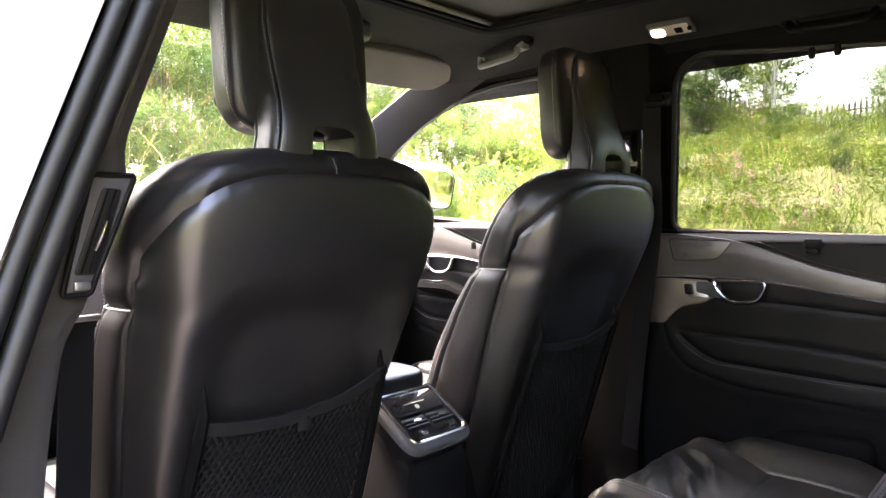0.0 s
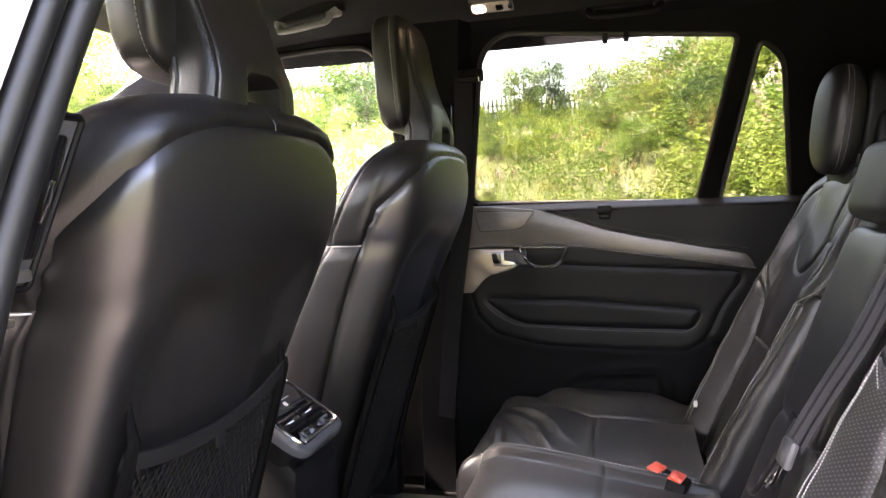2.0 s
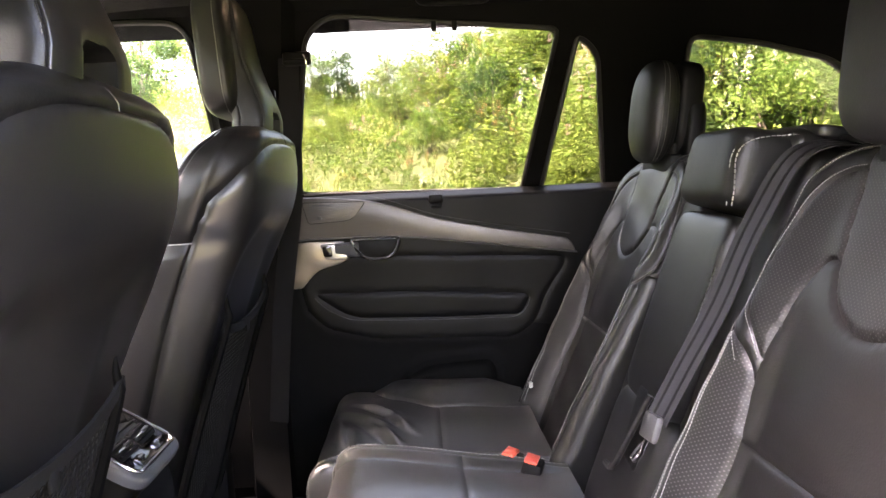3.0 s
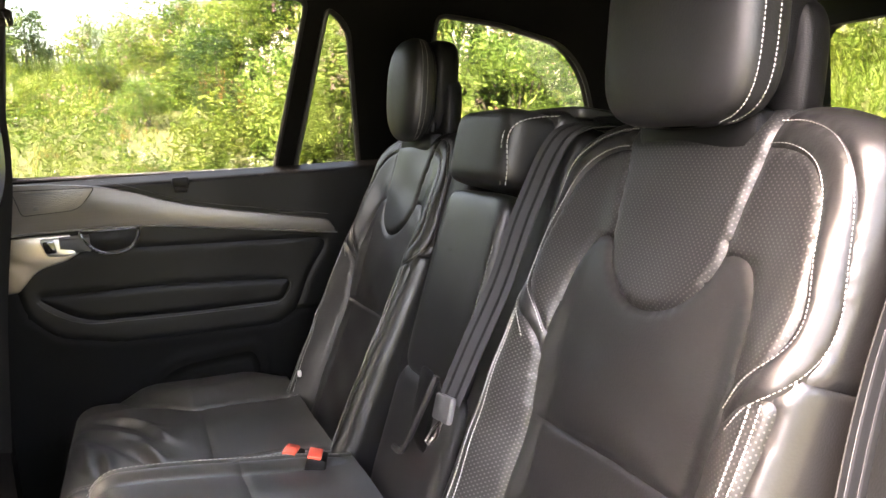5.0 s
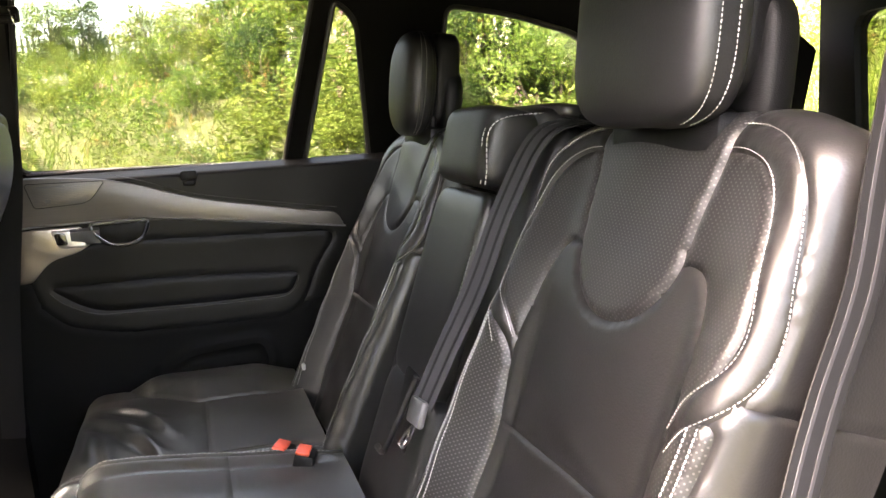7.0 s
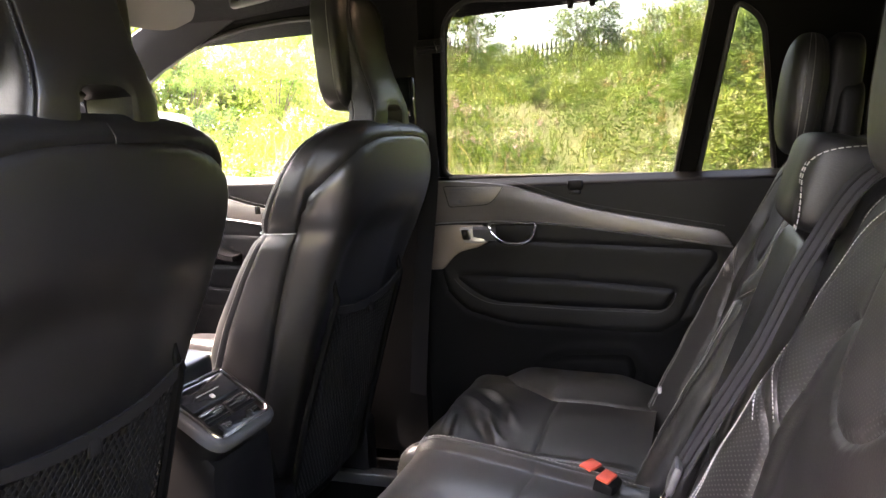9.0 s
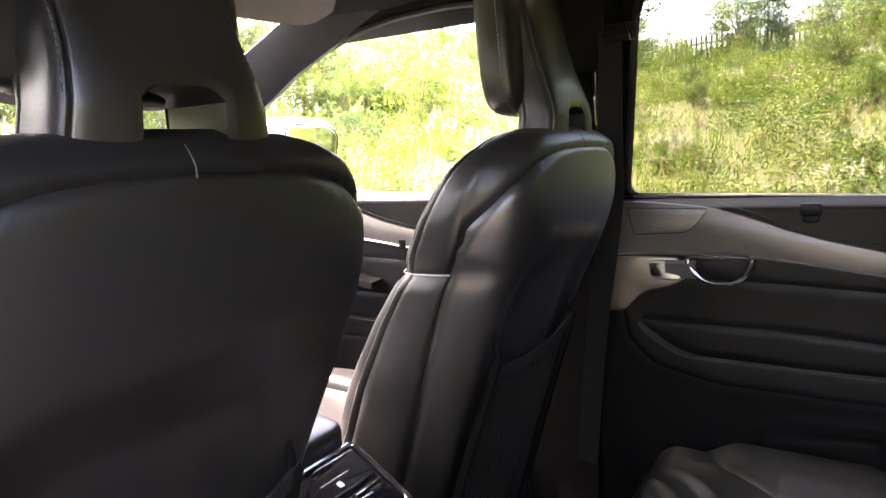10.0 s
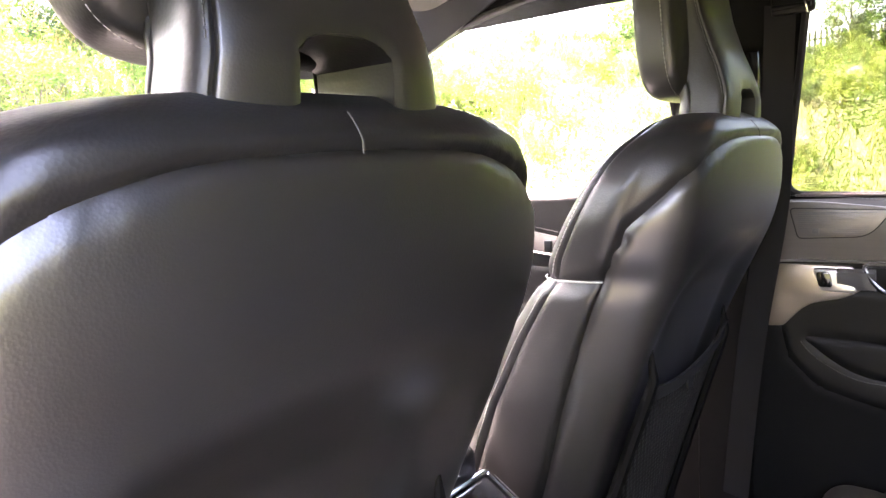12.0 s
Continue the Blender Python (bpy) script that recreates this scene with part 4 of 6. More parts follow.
# door mirror outside
dm = thing("door_mirror", (0.86, 1.74, 1.20), "white door mirror housing with its glass", "mirror")
mm = pose(0.970, 1.785, 1.295, 8, 0, -8) @ Matrix.Scale(1.0, 4)
part("housing", moved(pillow((0, 0.045, 0), (0.25, 0.15, 0.175), 0.5), mm), PAINT, dm, "white painted shell")
part("glass", moved(slab(rounded([(-0.095, -0.066), (0.085, -0.070), (0.097, 0.040), (0.055, 0.066), (-0.095, 0.069)], 0.03, 5), lambda u, v, h: (u, -0.038 - h, v), 0.004, 0.001), mm), MIRROR, dm, "mirror glass")
part("glass_rim", moved(tube(np.array([(u, -0.036, v) for u, v in rounded([(-0.10, -0.071), (0.090, -0.075), (0.102, 0.043), (0.058, 0.071), (-0.10, 0.074)], 0.03, 5)]), 0.0022, 6, True), mm), PLASTIC, dm, "black rim")
part("foot", loft([[(0.80, 1.74, 1.17), (0.80, 1.82, 1.17), (0.80, 1.82, 1.20), (0.80, 1.74, 1.20)], [(0.92, 1.76, 1.20), (0.92, 1.83, 1.20), (0.92, 1.83, 1.225), (0.92, 1.76, 1.225)], [(0.99, 1.77, 1.235), (0.99, 1.84, 1.235), (0.99, 1.84, 1.26), (0.99, 1.77, 1.26)]]), PLASTIC, dm, "black mirror foot")

# ---- centre console ----
con = thing("centre_console", (0.008, 1.15, 0.42), "black centre console with a silver framed rear vent panel", "console")
cy = lambda s: 0.845 + 0.835 * s
cz = lambda s: 0.780 + 0.555 * s
part("console_body", loft([[(0.008 + sx * w, y, z) for sx, z in ((-1, 0.44), (1, 0.44), (1, zt - 0.02), (0.93, zt), (-0.93, zt), (-1, zt - 0.02))] for y, w, zt in ((0.872, 0.062, 0.742), (0.880, 0.079, 0.752), (0.93, 0.083, 0.80), (0.985, 0.086, 0.828), (1.2, 0.092, 0.83), (1.5, 0.10, 0.82))]), PLASTIC, con, "black console side")
cput = lambda u, v, h: (0.008 + 0.80 * u, 0.845 + 0.835 * v - 0.55 * h, 0.780 + 0.55 * v + 0.835 * h)
part("vent_frame", slab(rounded([(-0.106, 0.150), (-0.106, 0.012, 0.04), (0.106, 0.012, 0.04), (0.106, 0.150)], 0.02, 6), lambda u, v, h: cput(u, v, h), 0.016, 0.007, 3), GREYPL, con, "satin grey panel surround")
part("vent_housing", slab(rounded([(-0.101, 0.150), (-0.101, 0.018, 0.04), (0.101, 0.018, 0.04), (0.101, 0.150)], 0.02, 6), lambda u, v, h: cput(u, v, h - 0.015), 0.036, 0.006, 3), PLASTIC, con, "black housing under the surround")
part("chrome_frame", tube(np.array([cput(u, v, 0.002) for u, v in rounded([(-0.090, 0.146), (-0.088, 0.028, 0.02), (0.088, 0.028, 0.02), (0.090, 0.146)], 0.008, 5)]), 0.0034, 8, True), CHROME, con, "bright metal frame")
part("panel_face", slab(rounded([(-0.088, 0.144), (-0.086, 0.030, 0.02), (0.086, 0.030, 0.02), (0.088, 0.144)], 0.008, 5), lambda u, v, h: cput(u, v, h + 0.0006), 0.004, 0.001), PIANO, con, "gloss black panel")
disp = part("climate_display", slab(rounded([(-0.080, 0.138), (-0.078, 0.092), (0.078, 0.092), (0.080, 0.138)], 0.004, 3), lambda u, v, h: cput(u, v, h + 0.003), 0.003, 0.001), mat("display_glass", (0.01, 0.011, 0.013), 0.05, vary=0.1, coat=0.6), con, "dark touch panel")
part("display_line", slab(np.array([(-0.035, 0.1135), (0.035, 0.1135), (0.035, 0.1148), (-0.035, 0.1148)]), lambda u, v, h: cput(u, v, h + 0.0036), 0.0005, 0.0001, 1), PALE, disp)
part("display_mark", slab(rounded([(-0.006, 0.099), (0.006, 0.099), (0.006, 0.108), (-0.006, 0.108)], 0.003, 3), lambda u, v, h: cput(u, v, h + 0.0036), 0.0005, 0.0001, 1), PALE, disp)
for s in (-1, 1):
    vt = part("air_vent", slab(rounded([(s * 0.040 - 0.036, 0.084), (s * 0.040 - 0.036, 0.056), (s * 0.040 + 0.036, 0.056), (s * 0.040 + 0.036, 0.084)], 0.004, 3), lambda u, v, h: cput(u, v, h + 0.002), 0.002, 0.001), PLASTIC, con, "rear air vent")
    for k in range(3):
        part("vent_slat", tube([cput(s * 0.040 - 0.034, 0.062 + 0.008 * k, 0.004), cput(s * 0.040 + 0.034, 0.062 + 0.008 * k, 0.004)], 0.0018, 6), PIANO, vt)
    part("vent_slider", tube([cput(s * 0.040 - 0.012, 0.069, 0.008), cput(s * 0.040 + 0.012, 0.069, 0.008)], 0.0042, 8), CHROME, vt, "chrome slider")
    part("seat_heat_key", tube([cput(s * 0.045 - 0.010, 0.043, 0.005), cput(s * 0.045 + 0.010, 0.043, 0.005)], 0.004, 8), CHROME, con, "chrome rimmed key")
    part("key_insert", slab(rounded([(s * 0.045 - 0.014, 0.050), (s * 0.045 - 0.014, 0.034), (s * 0.045 + 0.014, 0.034), (s * 0.045 + 0.014, 0.050)], 0.003, 3), lambda u, v, h: cput(u, v, h + 0.003), 0.002, 0.001), PIANO, con)
part("console_armrest", pillow((0.008, 1.145, 0.862), (0.180, 0.34, 0.065), 0.3), LEATHER, con, "black leather console lid")
part("lid_base", box((0.008, 1.145, 0.828), (0.175, 0.33, 0.03), 0.006), PLASTIC, con)


# ---- front seats ----
def front_seat(cx, label):
    st = thing("front_seat", (cx, 1.0, 0.42), label, "car seat", group="front seats")
    Z = [0.48, 0.60, 0.75, 0.90, 1.00, 1.06, 1.085, 1.11, 1.16, 1.20, 1.233, 1.257, 1.274, 1.283, 1.289, 1.292]
    W = [0.190, 0.198, 0.214, 0.227, 0.235, 0.240, 0.236, 0.244, 0.249, 0.245, 0.231, 0.206, 0.175, 0.142, 0.100, 0.02]
    T = [0.22, 0.25, 0.26, 0.235, 0.20, 0.17, 0.155, 0.155, 0.14, 0.125, 0.110, 0.092, 0.074, 0.056, 0.036, 0.01]
    # the shell swells towards the shoulder, then turns in to the seam; the pocket lies in a shallow recess
    zs = np.linspace(0.44, 1.30, 431)
    swell = 0.030 + np.cumsum(np.interp(zs, [0.6, 0.9, 1.0, 1.08, 1.12, 1.16, 1.19, 1.22, 1.246, 1.30], [0.0, 0.05, 0.10, 0.10, 0.05, -0.10, -0.25, -0.28, -0.32, -0.50])) * (zs[1] - zs[0])
    recess = sdpoly(rounded([(-0.185, 0.40), (-0.190, 1.130, 0.12), (0.190, 1.130, 0.12), (0.185, 0.40)], 0.12, 8))

    zf = np.linspace(0.44, 1.30, 431)
    ker = np.exp(-np.linspace(-2, 2, 17) ** 2)
    ker /= ker.sum()
    even = lambda q: np.where(zf > 1.27, np.interp(zf, Z, q), np.convolve(np.pad(np.interp(zf, Z, q), 8, mode="edge"), ker, "valid"))
    WF, TF = even(W), even(T)

    def P(a, z):
        w, t = np.interp(z, zf, WF), np.interp(z, zf, TF)
        c, s = np.cos(a), np.sin(a)
        x = w * sq(c, 0.62)
        yb = 0.757 + 0.30 * (1.298 - z) + 0.5 * (0.09 - np.minimum(t, 0.09))
        y = yb + t / 2 + t / 2 * sq(s, 0.62)
        back = sstep(-0.30, -0.75, s)
        y = y + back * (0.030 * sstep(0.01, -0.08, recess(x, z)) - np.interp(z, zs, swell))
        y = y + 0.012 * np.abs(x / 0.26) ** 2 * back
        return cx + x, y, z - 0.005 * sstep(1.245, 1.29, z) + 0 * a

    # the seam between leather and shell: across the shoulder, then down the side
    edge = lambda z: np.interp(z, [0.48, 0.80, 1.085, 1.15, 1.205, 1.235, 1.246, 1.252, 1.30], [-0.36, -0.34, -0.28, -0.38, -0.60, -0.83, -0.93, -1.0, -1.3])
    f2 = lambda a, z: (np.sin(a) - edge(z)) * 0.1
    f3 = lambda a, z: (np.sin(a) - 0.20) * 0.1
    f4 = lambda a, z: z - 1.085 + 0 * a

    def region(a, z):
        s = np.sin(a)
        r = np.where(s < edge(z), 0, np.where(s < 0.20, 2, 3))
        r = np.where((r == 2) & (z < 1.085), 5, r)
        return np.where((r == 3) & (z < 1.085), 6, r)
    nu = 150
    skin(P, np.linspace(0, 2 * math.pi, nu, endpoint=False), np.concatenate([np.arange(0.48, 1.24, 0.009), np.arange(1.24, 1.2925, 0.0045)]), region, [f2, f3, f4],
                {0: ("back_shell", SHELL, "smooth black seat back shell"), 2: ("shoulder_panel", LEATHER, "black leather shoulder panel"), 3: ("upper_bolster", LEATHER, ""), 5: ("lower_side", LEATHER, ""), 6: ("lower_bolster", LEATHER, "")}, st, 0.0055, True)
    # piping where upper and lower bolster meet, and stitching down the bolster edge
    for side in (0, 1):
        aa = np.linspace(-0.27, 0.75, 14)
        if side:
            aa = math.pi - aa
        pts = np.stack(P(aa, np.full(len(aa), 1.0845)), -1)
        part("piping", tube(pts, 0.0010, 6), PIPE, st, "pale piping across the bolster")
        zz_ = np.linspace(0.62, 1.255, 60)
        a0 = math.asin(0.30)
        stitches(P, np.stack([np.full(60, math.pi - a0 if side else a0), zz_], -1), st, 0.0058, 0.004, 0.0008)
        zz_ = np.linspace(0.62, 1.07, 40)
        stitches(P, np.stack([np.full(40, math.pi - 0.62 if side else 0.62), zz_], -1), st, 0.0058, 0.004, 0.0007)
    part("centre_seam", tube(np.stack(P(np.full(8, 1.5 * math.pi - 0.010), np.linspace(1.250, 1.276, 8)), -1) + np.array((0, 0.0, 0)), 0.0007, 5), GREYPL, st, "short seam on the shoulder")
    # net pocket in the recess
    def Q(x, z):
        a = 1.5 * math.pi + 0 * x
        y = P(a, z)[1] - 0.014 + 1.1 * (np.abs(x) / 0.2) ** 4 * 0.012
        return cx + x, y - 0.006, z
    top = lambda x: 0.910 + 0.9 * (x + 0.02) ** 2 + 0.9 * np.maximum(x - 0.05, 0) ** 2 * 1.2
    geo = []
    for d in (-1, 1):
        for k in range(-34, 60):
            x0 = -0.165 + 0.0115 * k
            pts = []
            for t in np.linspace(0, 0.44, 23):
                x, z = x0 + d * 0.62 * (t - 0.2), 0.50 + t
                if abs(x) < 0.163 and z < top(x):
                    pts.append(np.array(Q(np.array(x), np.array(z)), float))
            if len(pts) > 1:
                g = ribbon(pts, 0.0042, 0.0010, (1, 0, 0.3))
                geo.append(g)
    net = part("pocket_net", join(*geo), NET, st, "stretched elastic net pocket", smooth=False)
    hem = np.array([np.array(Q(np.array(x), np.array(float(top(x)))), float) for x in np.linspace(-0.163, 0.163, 30)])
    part("net_hem", ribbon(hem + np.array((0, -0.002, 0)), 0.018, 0.004, (0, -0.2, 1)), NET, net, "elastic hem")
    part("net_tab", box(np.array(Q(np.array(0.008), np.array(0.902)), float) + np.array((0, -0.004, 0)), (0.020, 0.005, 0.030), 0.002), NET, net, "small sewn tab")
    for s in (-1, 1):
        zz_ = np.linspace(0.50, 0.985, 26)
        pts = [np.array((cx + s * (0.166 - 0.012 * sstep(0.7, 0.985, z)), Q(np.array(s * 0.16), np.array(z))[1] - 0.004 + 0.018 * float(sstep(0.94, 0.985, z)), z), float) for z in zz_]
        part("pocket_strip", tube(pts, np.concatenate([np.full(22, 0.0085), [0.008, 0.007, 0.005, 0.002]]), 8), TRIM, st, "curved plastic strip beside the net")
    # lower back edge, cushion and its plinth
    part("lower_frame", tube(curve([(cx - 0.15, 1.02, 0.60), (cx - 0.14, 1.01, 0.50), (cx, 1.005, 0.475), (cx + 0.14, 1.01, 0.50), (cx + 0.15, 1.02, 0.60)], 6), 0.014, 8), TRIM, st)
    part("cushion", pillow((cx, 1.26, 0.635), (0.47, 0.56, 0.17), 0.32, pose(0, 0, 0, 4, 0, 0)), LEATHER, st, "black leather cushion")
    for s in (-1, 1):
        part("cushion_bolster", pillow((cx + s * 0.205, 1.28, 0.680), (0.10, 0.52, 0.13), 0.5, pose(0, 0, 0, 5, 0, 0)), LEATHER, st, "raised cushion bolster")
        part("plinth", box((cx + s * 0.19, 1.20, 0.50), (0.06, 0.50, 0.16), 0.02), PLASTIC, st)
        part("seat_rail", box((cx + s * 0.16, 1.12, 0.43), (0.04, 0.62, 0.03), 0.005), SILVER, st)
    # headrest, one with the backrest: a foot with a slot through it, side panels and a front pad
    ZH = [1.245, 1.270, 1.300, 1.318, 1.340, 1.37, 1.41, 1.45, 1.485, 1.51, 1.526, 1.533]
    WH = [0.098, 0.095, 0.090, 0.087, 0.083, 0.080, 0.080, 0.081, 0.077, 0.066, 0.046, 0.012]
    YB = [0.758, 0.755, 0.753, 0.756, 0.763, 0.775, 0.788, 0.796, 0.801, 0.807, 0.816, 0.83]
    DH = [0.075, 0.074, 0.074, 0.074, 0.072, 0.068, 0.060, 0.054, 0.048, 0.040, 0.028, 0.012]

    def H(a, z):
        w, yb, d = np.interp(z, ZH, WH), np.interp(z, ZH, YB), np.interp(z, ZH, DH)
        s = np.sin(a)
        flare = 1 + 0.18 * sstep(-0.2, 0.9, s) * sstep(1.30, 1.36, z)
        return cx + flare * w * sq(np.cos(a), 0.5), yb + d / 2 + d / 2 * sq(s, 0.5), z + 0 * a
    slot = sdpoly(rounded([(-0.038, 1.20), (-0.036, 1.314, 0.02), (0.036, 1.314, 0.02), (0.038, 1.20)], 0.02, 6))
    fs = lambda a, z: slot(H(a, z)[0] - cx, z)
    g1, g2 = (lambda a, z: (np.sin(a) + 0.55) * 0.08), (lambda a, z: (np.sin(a) - 0.15) * 0.08)
    hs = np.linspace(1.245, 1.303, 10)
    arcp = [(-0.0375, z) for z in hs] + [(0.034 * math.cos(g), 1.303 + 0.012 * math.sin(g)) for g in np.linspace(math.pi * 0.95, math.pi * 0.05, 9)] + [(0.0375, z) for z in hs[::-1]]
    head = part("headrest", loft([[(cx + u, y, v) for u, v in arcp] for y in (0.757, 0.775, 0.80, 0.823)], closed=False), LEATHER, st, "tall fixed black leather headrest with a slot at its foot")
    skin(H, np.linspace(0, 2 * math.pi, 192, endpoint=False), np.concatenate([np.arange(1.245, 1.49, 0.005), np.arange(1.49, 1.5331, 0.003)]), lambda a, z: np.where(fs(a, z) < 0, 9, np.where(np.sin(a) < -0.55, 0, np.where(np.sin(a) < 0.15, 1, 2))), [g1, g2, fs],
         {0: ("headrest_back", SHELL, "smooth back panel"), 1: ("headrest_side", LEATHER, "leather side panel"), 2: ("headrest_core", LEATHER, "")}, head, 0.003, True)
    for side in (0, 1):
        a0 = math.asin(-0.45)
        zz_ = np.linspace(1.305, 1.50, 40)
        stitches(H, np.stack([np.full(40, math.pi - a0 if side else a0), zz_], -1), head, 0.0058, 0.004, 0.0006, GREYPL, label="dark stitching")
    # the front pad
    m = pose(cx, 0.842, 1.420, -3, 0, 0)
    pad = part("headrest_pad", moved(pillow((0, 0, 0), (0.238, 0.068, 0.232), 0.42, nu=48, nv=30), m), LEATHER, head, "rounded front headrest pad")
    rim = np.array([(0.119 * sq(math.cos(g), 0.42) * 0.985, -0.012, 0.116 * sq(math.sin(g), 0.42) * 0.985) for g in np.linspace(0, 2 * math.pi, 120)])
    rn = np.array([(math.cos(g), -0.3, math.sin(g)) for g in np.linspace(0, 2 * math.pi, 120)])
    rp = moved((rim, []), m)[0]
    thread(rp + rn * 0.001, rn / np.linalg.norm(rn, axis=1)[:, None], pad, 0.0058, 0.004, 0.0008)
    return st


seat_l = front_seat(-0.327, "black leather front seat with a net pocket behind")
seat_r = copy_thing(seat_l, pose(0.408, 0.982, 0.424))
seat_r["label"] = "black leather driver's seat with piped side bolsters"
tag = part("fabric_tag", box((0.145, 0.902, 1.135), (0.004, 0.010, 0.014), 0.001), PLASTIC, None, at=(0.145, 0.902, 1.135))
tag.parent = seat_r
tag.matrix_parent_inverse = Matrix.Translation(-Vector((0.408, 0.982, 0.424)))
tagged(tag, "small sewn tag")


# ---- rear seats ----
TH = math.atan(0.38)
CT, ST = math.cos(TH), math.sin(TH)


def seat_back(st, cx, wide, y0, punched):
    """An outer rear backrest: padded insert, smooth centre, punched bolsters with a stitched border."""
    S0, r, ZB = 0.572, 0.05, 0.628
    ins = sdpoly([(-0.105, 0.80), (-0.098, 0.575)] + [(-0.084 * math.cos(g), 0.482 - 0.080 * math.sin(g)) for g in np.linspace(0, math.pi, 25)] + [(0.098, 0.575), (0.105, 0.80)])

    def P(u, s):
        au = np.abs(u)
        th = np.clip((au - 0.180) / 0.036, 0, math.pi / 2)
        over = np.maximum(au - 0.180 - 0.036 * math.pi / 2, 0)
        x = np.minimum(au, 0.180) + 0.036 * np.sin(th)
        h = np.interp(s, [0.0, 0.2, 0.37, 0.45, 0.56], [0.056, 0.050, 0.032, 0.020, 0.006]) * sstep(0.108, 0.185, au) - 0.036 * (1 - np.cos(th)) - over
        h = h + 0.0025 * sstep(0.002, -0.012, ins(u, s))
        h = h + 0.006 * np.cos(np.clip(u / 0.13, -1, 1) * 1.57) * sstep(0.24, 0.28, s) * sstep(0.5, 0.4, s)
        h = h + 0.012 * sstep(0.25, 0.0, s) + 0.0008 * np.sin(40 * u + 23 * s) + 0.0006 * np.sin(71 * s - 30 * u)
        lim = S0 - 0.045 * sstep(0.11, 0.27, au)
        ph = np.clip((s - lim) / r, 0, math.pi / 2)
        back = np.maximum(s - lim - r * math.pi / 2, 0)
        ss = np.minimum(s, lim) + r * np.sin(ph)
        h = h - r * (1 - np.cos(ph)) - back
        x = x * np.sign(u) * wide
        return cx + x, y0 - 0.38 * (ZB - 0.986) - ST * ss + CT * h, ZB + CT * ss + ST * h

    cen = sdpoly(rounded([(-0.130, 0.248, 0.01), (-0.142, 0.340), (-0.130, 0.43), (-0.112, 0.472, 0.018), (0.112, 0.472, 0.018), (0.130, 0.43), (0.142, 0.340), (0.130, 0.248, 0.01)], 0.05, 6))
    lowc = sdpoly([(-0.128, -0.2), (-0.130, 0.248), (0.130, 0.248), (0.128, -0.2)])
    ubp = rounded([(0.080, 0.573), (0.078, 0.50), (0.088, 0.462), (0.122, 0.44), (0.137, 0.340, 0.01), (0.156, 0.368, 0.02), (0.190, 0.402, 0.03), (0.195, 0.432, 0.05), (0.183, 0.482, 0.05), (0.169, 0.531, 0.03), (0.149, 0.560, 0.02), (0.118, 0.572)], 0.02, 6)
    ub = sdpoly(ubp)
    UB = lambda u, s: ub(np.abs(u), s)
    BD = lambda u, s: ub(np.abs(u), s) - 0.030
    lb = sdpoly(rounded([(0.128, -0.2), (0.130, 0.248), (0.141, 0.328), (0.160, 0.350), (0.205, 0.37), (0.197, 0.25), (0.180, 0.05), (0.17, -0.2)], 0.02, 5))
    LB = lambda u, s: lb(np.abs(u), s)
    sj = lambda u, s: (s - 0.385) + 0 * u

    def region(u, s):
        au = np.abs(u)
        rg = np.where(s > 0.385, 6, 7)
        rg = np.where((BD(u, s) < 0) & (au > 0.10) & (s > 0.30), 4, rg)
        rg = np.where(LB(u, s) < 0, 5, rg)
        rg = np.where(UB(u, s) < 0, 3, rg)
        rg = np.where(lowc(u, s) < 0, 2, rg)
        rg = np.where(cen(u, s) < 0, 1, rg)
        return np.where(ins(u, s) < 0, 0, rg)
    du = 0.0038
    skin(P, np.arange(-0.36, 0.3601, du), np.arange(-0.02, 0.74, du), region, [ins, cen, lowc, UB, BD, LB, sj],
         {0: ("insert", punched, "raised leather insert"), 1: ("centre_panel", LEATHER, "smooth leather centre"), 2: ("lower_panel", LEATHER, ""), 3: ("upper_bolster", punched, "leather side bolster"), 4: ("border", LEATHER, "smooth stitched border"),
          5: ("lower_bolster", punched, ""), 6: ("side_panel", LEATHER, ""), 7: ("side_panel", LEATHER, "")}, st, 0.0035, flip=True)
    path = curve([(0.098, 0.573, 0), (0.122, 0.571, 0), (0.150, 0.558, 0), (0.169, 0.531, 0), (0.183, 0.482, 0), (0.194, 0.432, 0), (0.186, 0.400, 0), (0.157, 0.370, 0), (0.140, 0.346, 0)], 4)[:, :2]
    tn = np.gradient(path, axis=0)
    tn /= np.linalg.norm(tn, axis=1)[:, None]
    nn = np.stack([tn[:, 1], -tn[:, 0]], -1)
    if np.mean(nn[:, 0]) < 0:
        nn = -nn
    fine = lambda M: curve([(a, b, 0) for a, b in M], 4)[:, :2]
    for sg in (-1, 1):
        for off in (0.003, 0.027):
            q = fine(path + nn * off) * np.array((sg, 1))
            stitches(P, q, st, 0.0044, 0.0027, 0.00046, flip=True)
        for off in (0.183, 0.191):
            q = np.array([(sg * (off - 0.06 * max(0, 0.3 - s)), s) for s in np.linspace(0.02, 0.36, 40)])
            stitches(P, q, st, 0.0042, 0.0029, 0.0007, flip=True)
    # back of the shell
    part("back_board", moved(pillow((0, 0, 0), (0.40 * wide, 0.08, 0.54), 0.25), pose(cx, y0 - 0.06, 0.91, math.degrees(TH), 0, 0)), PLASTIC, st, "black seat back board")
    return P


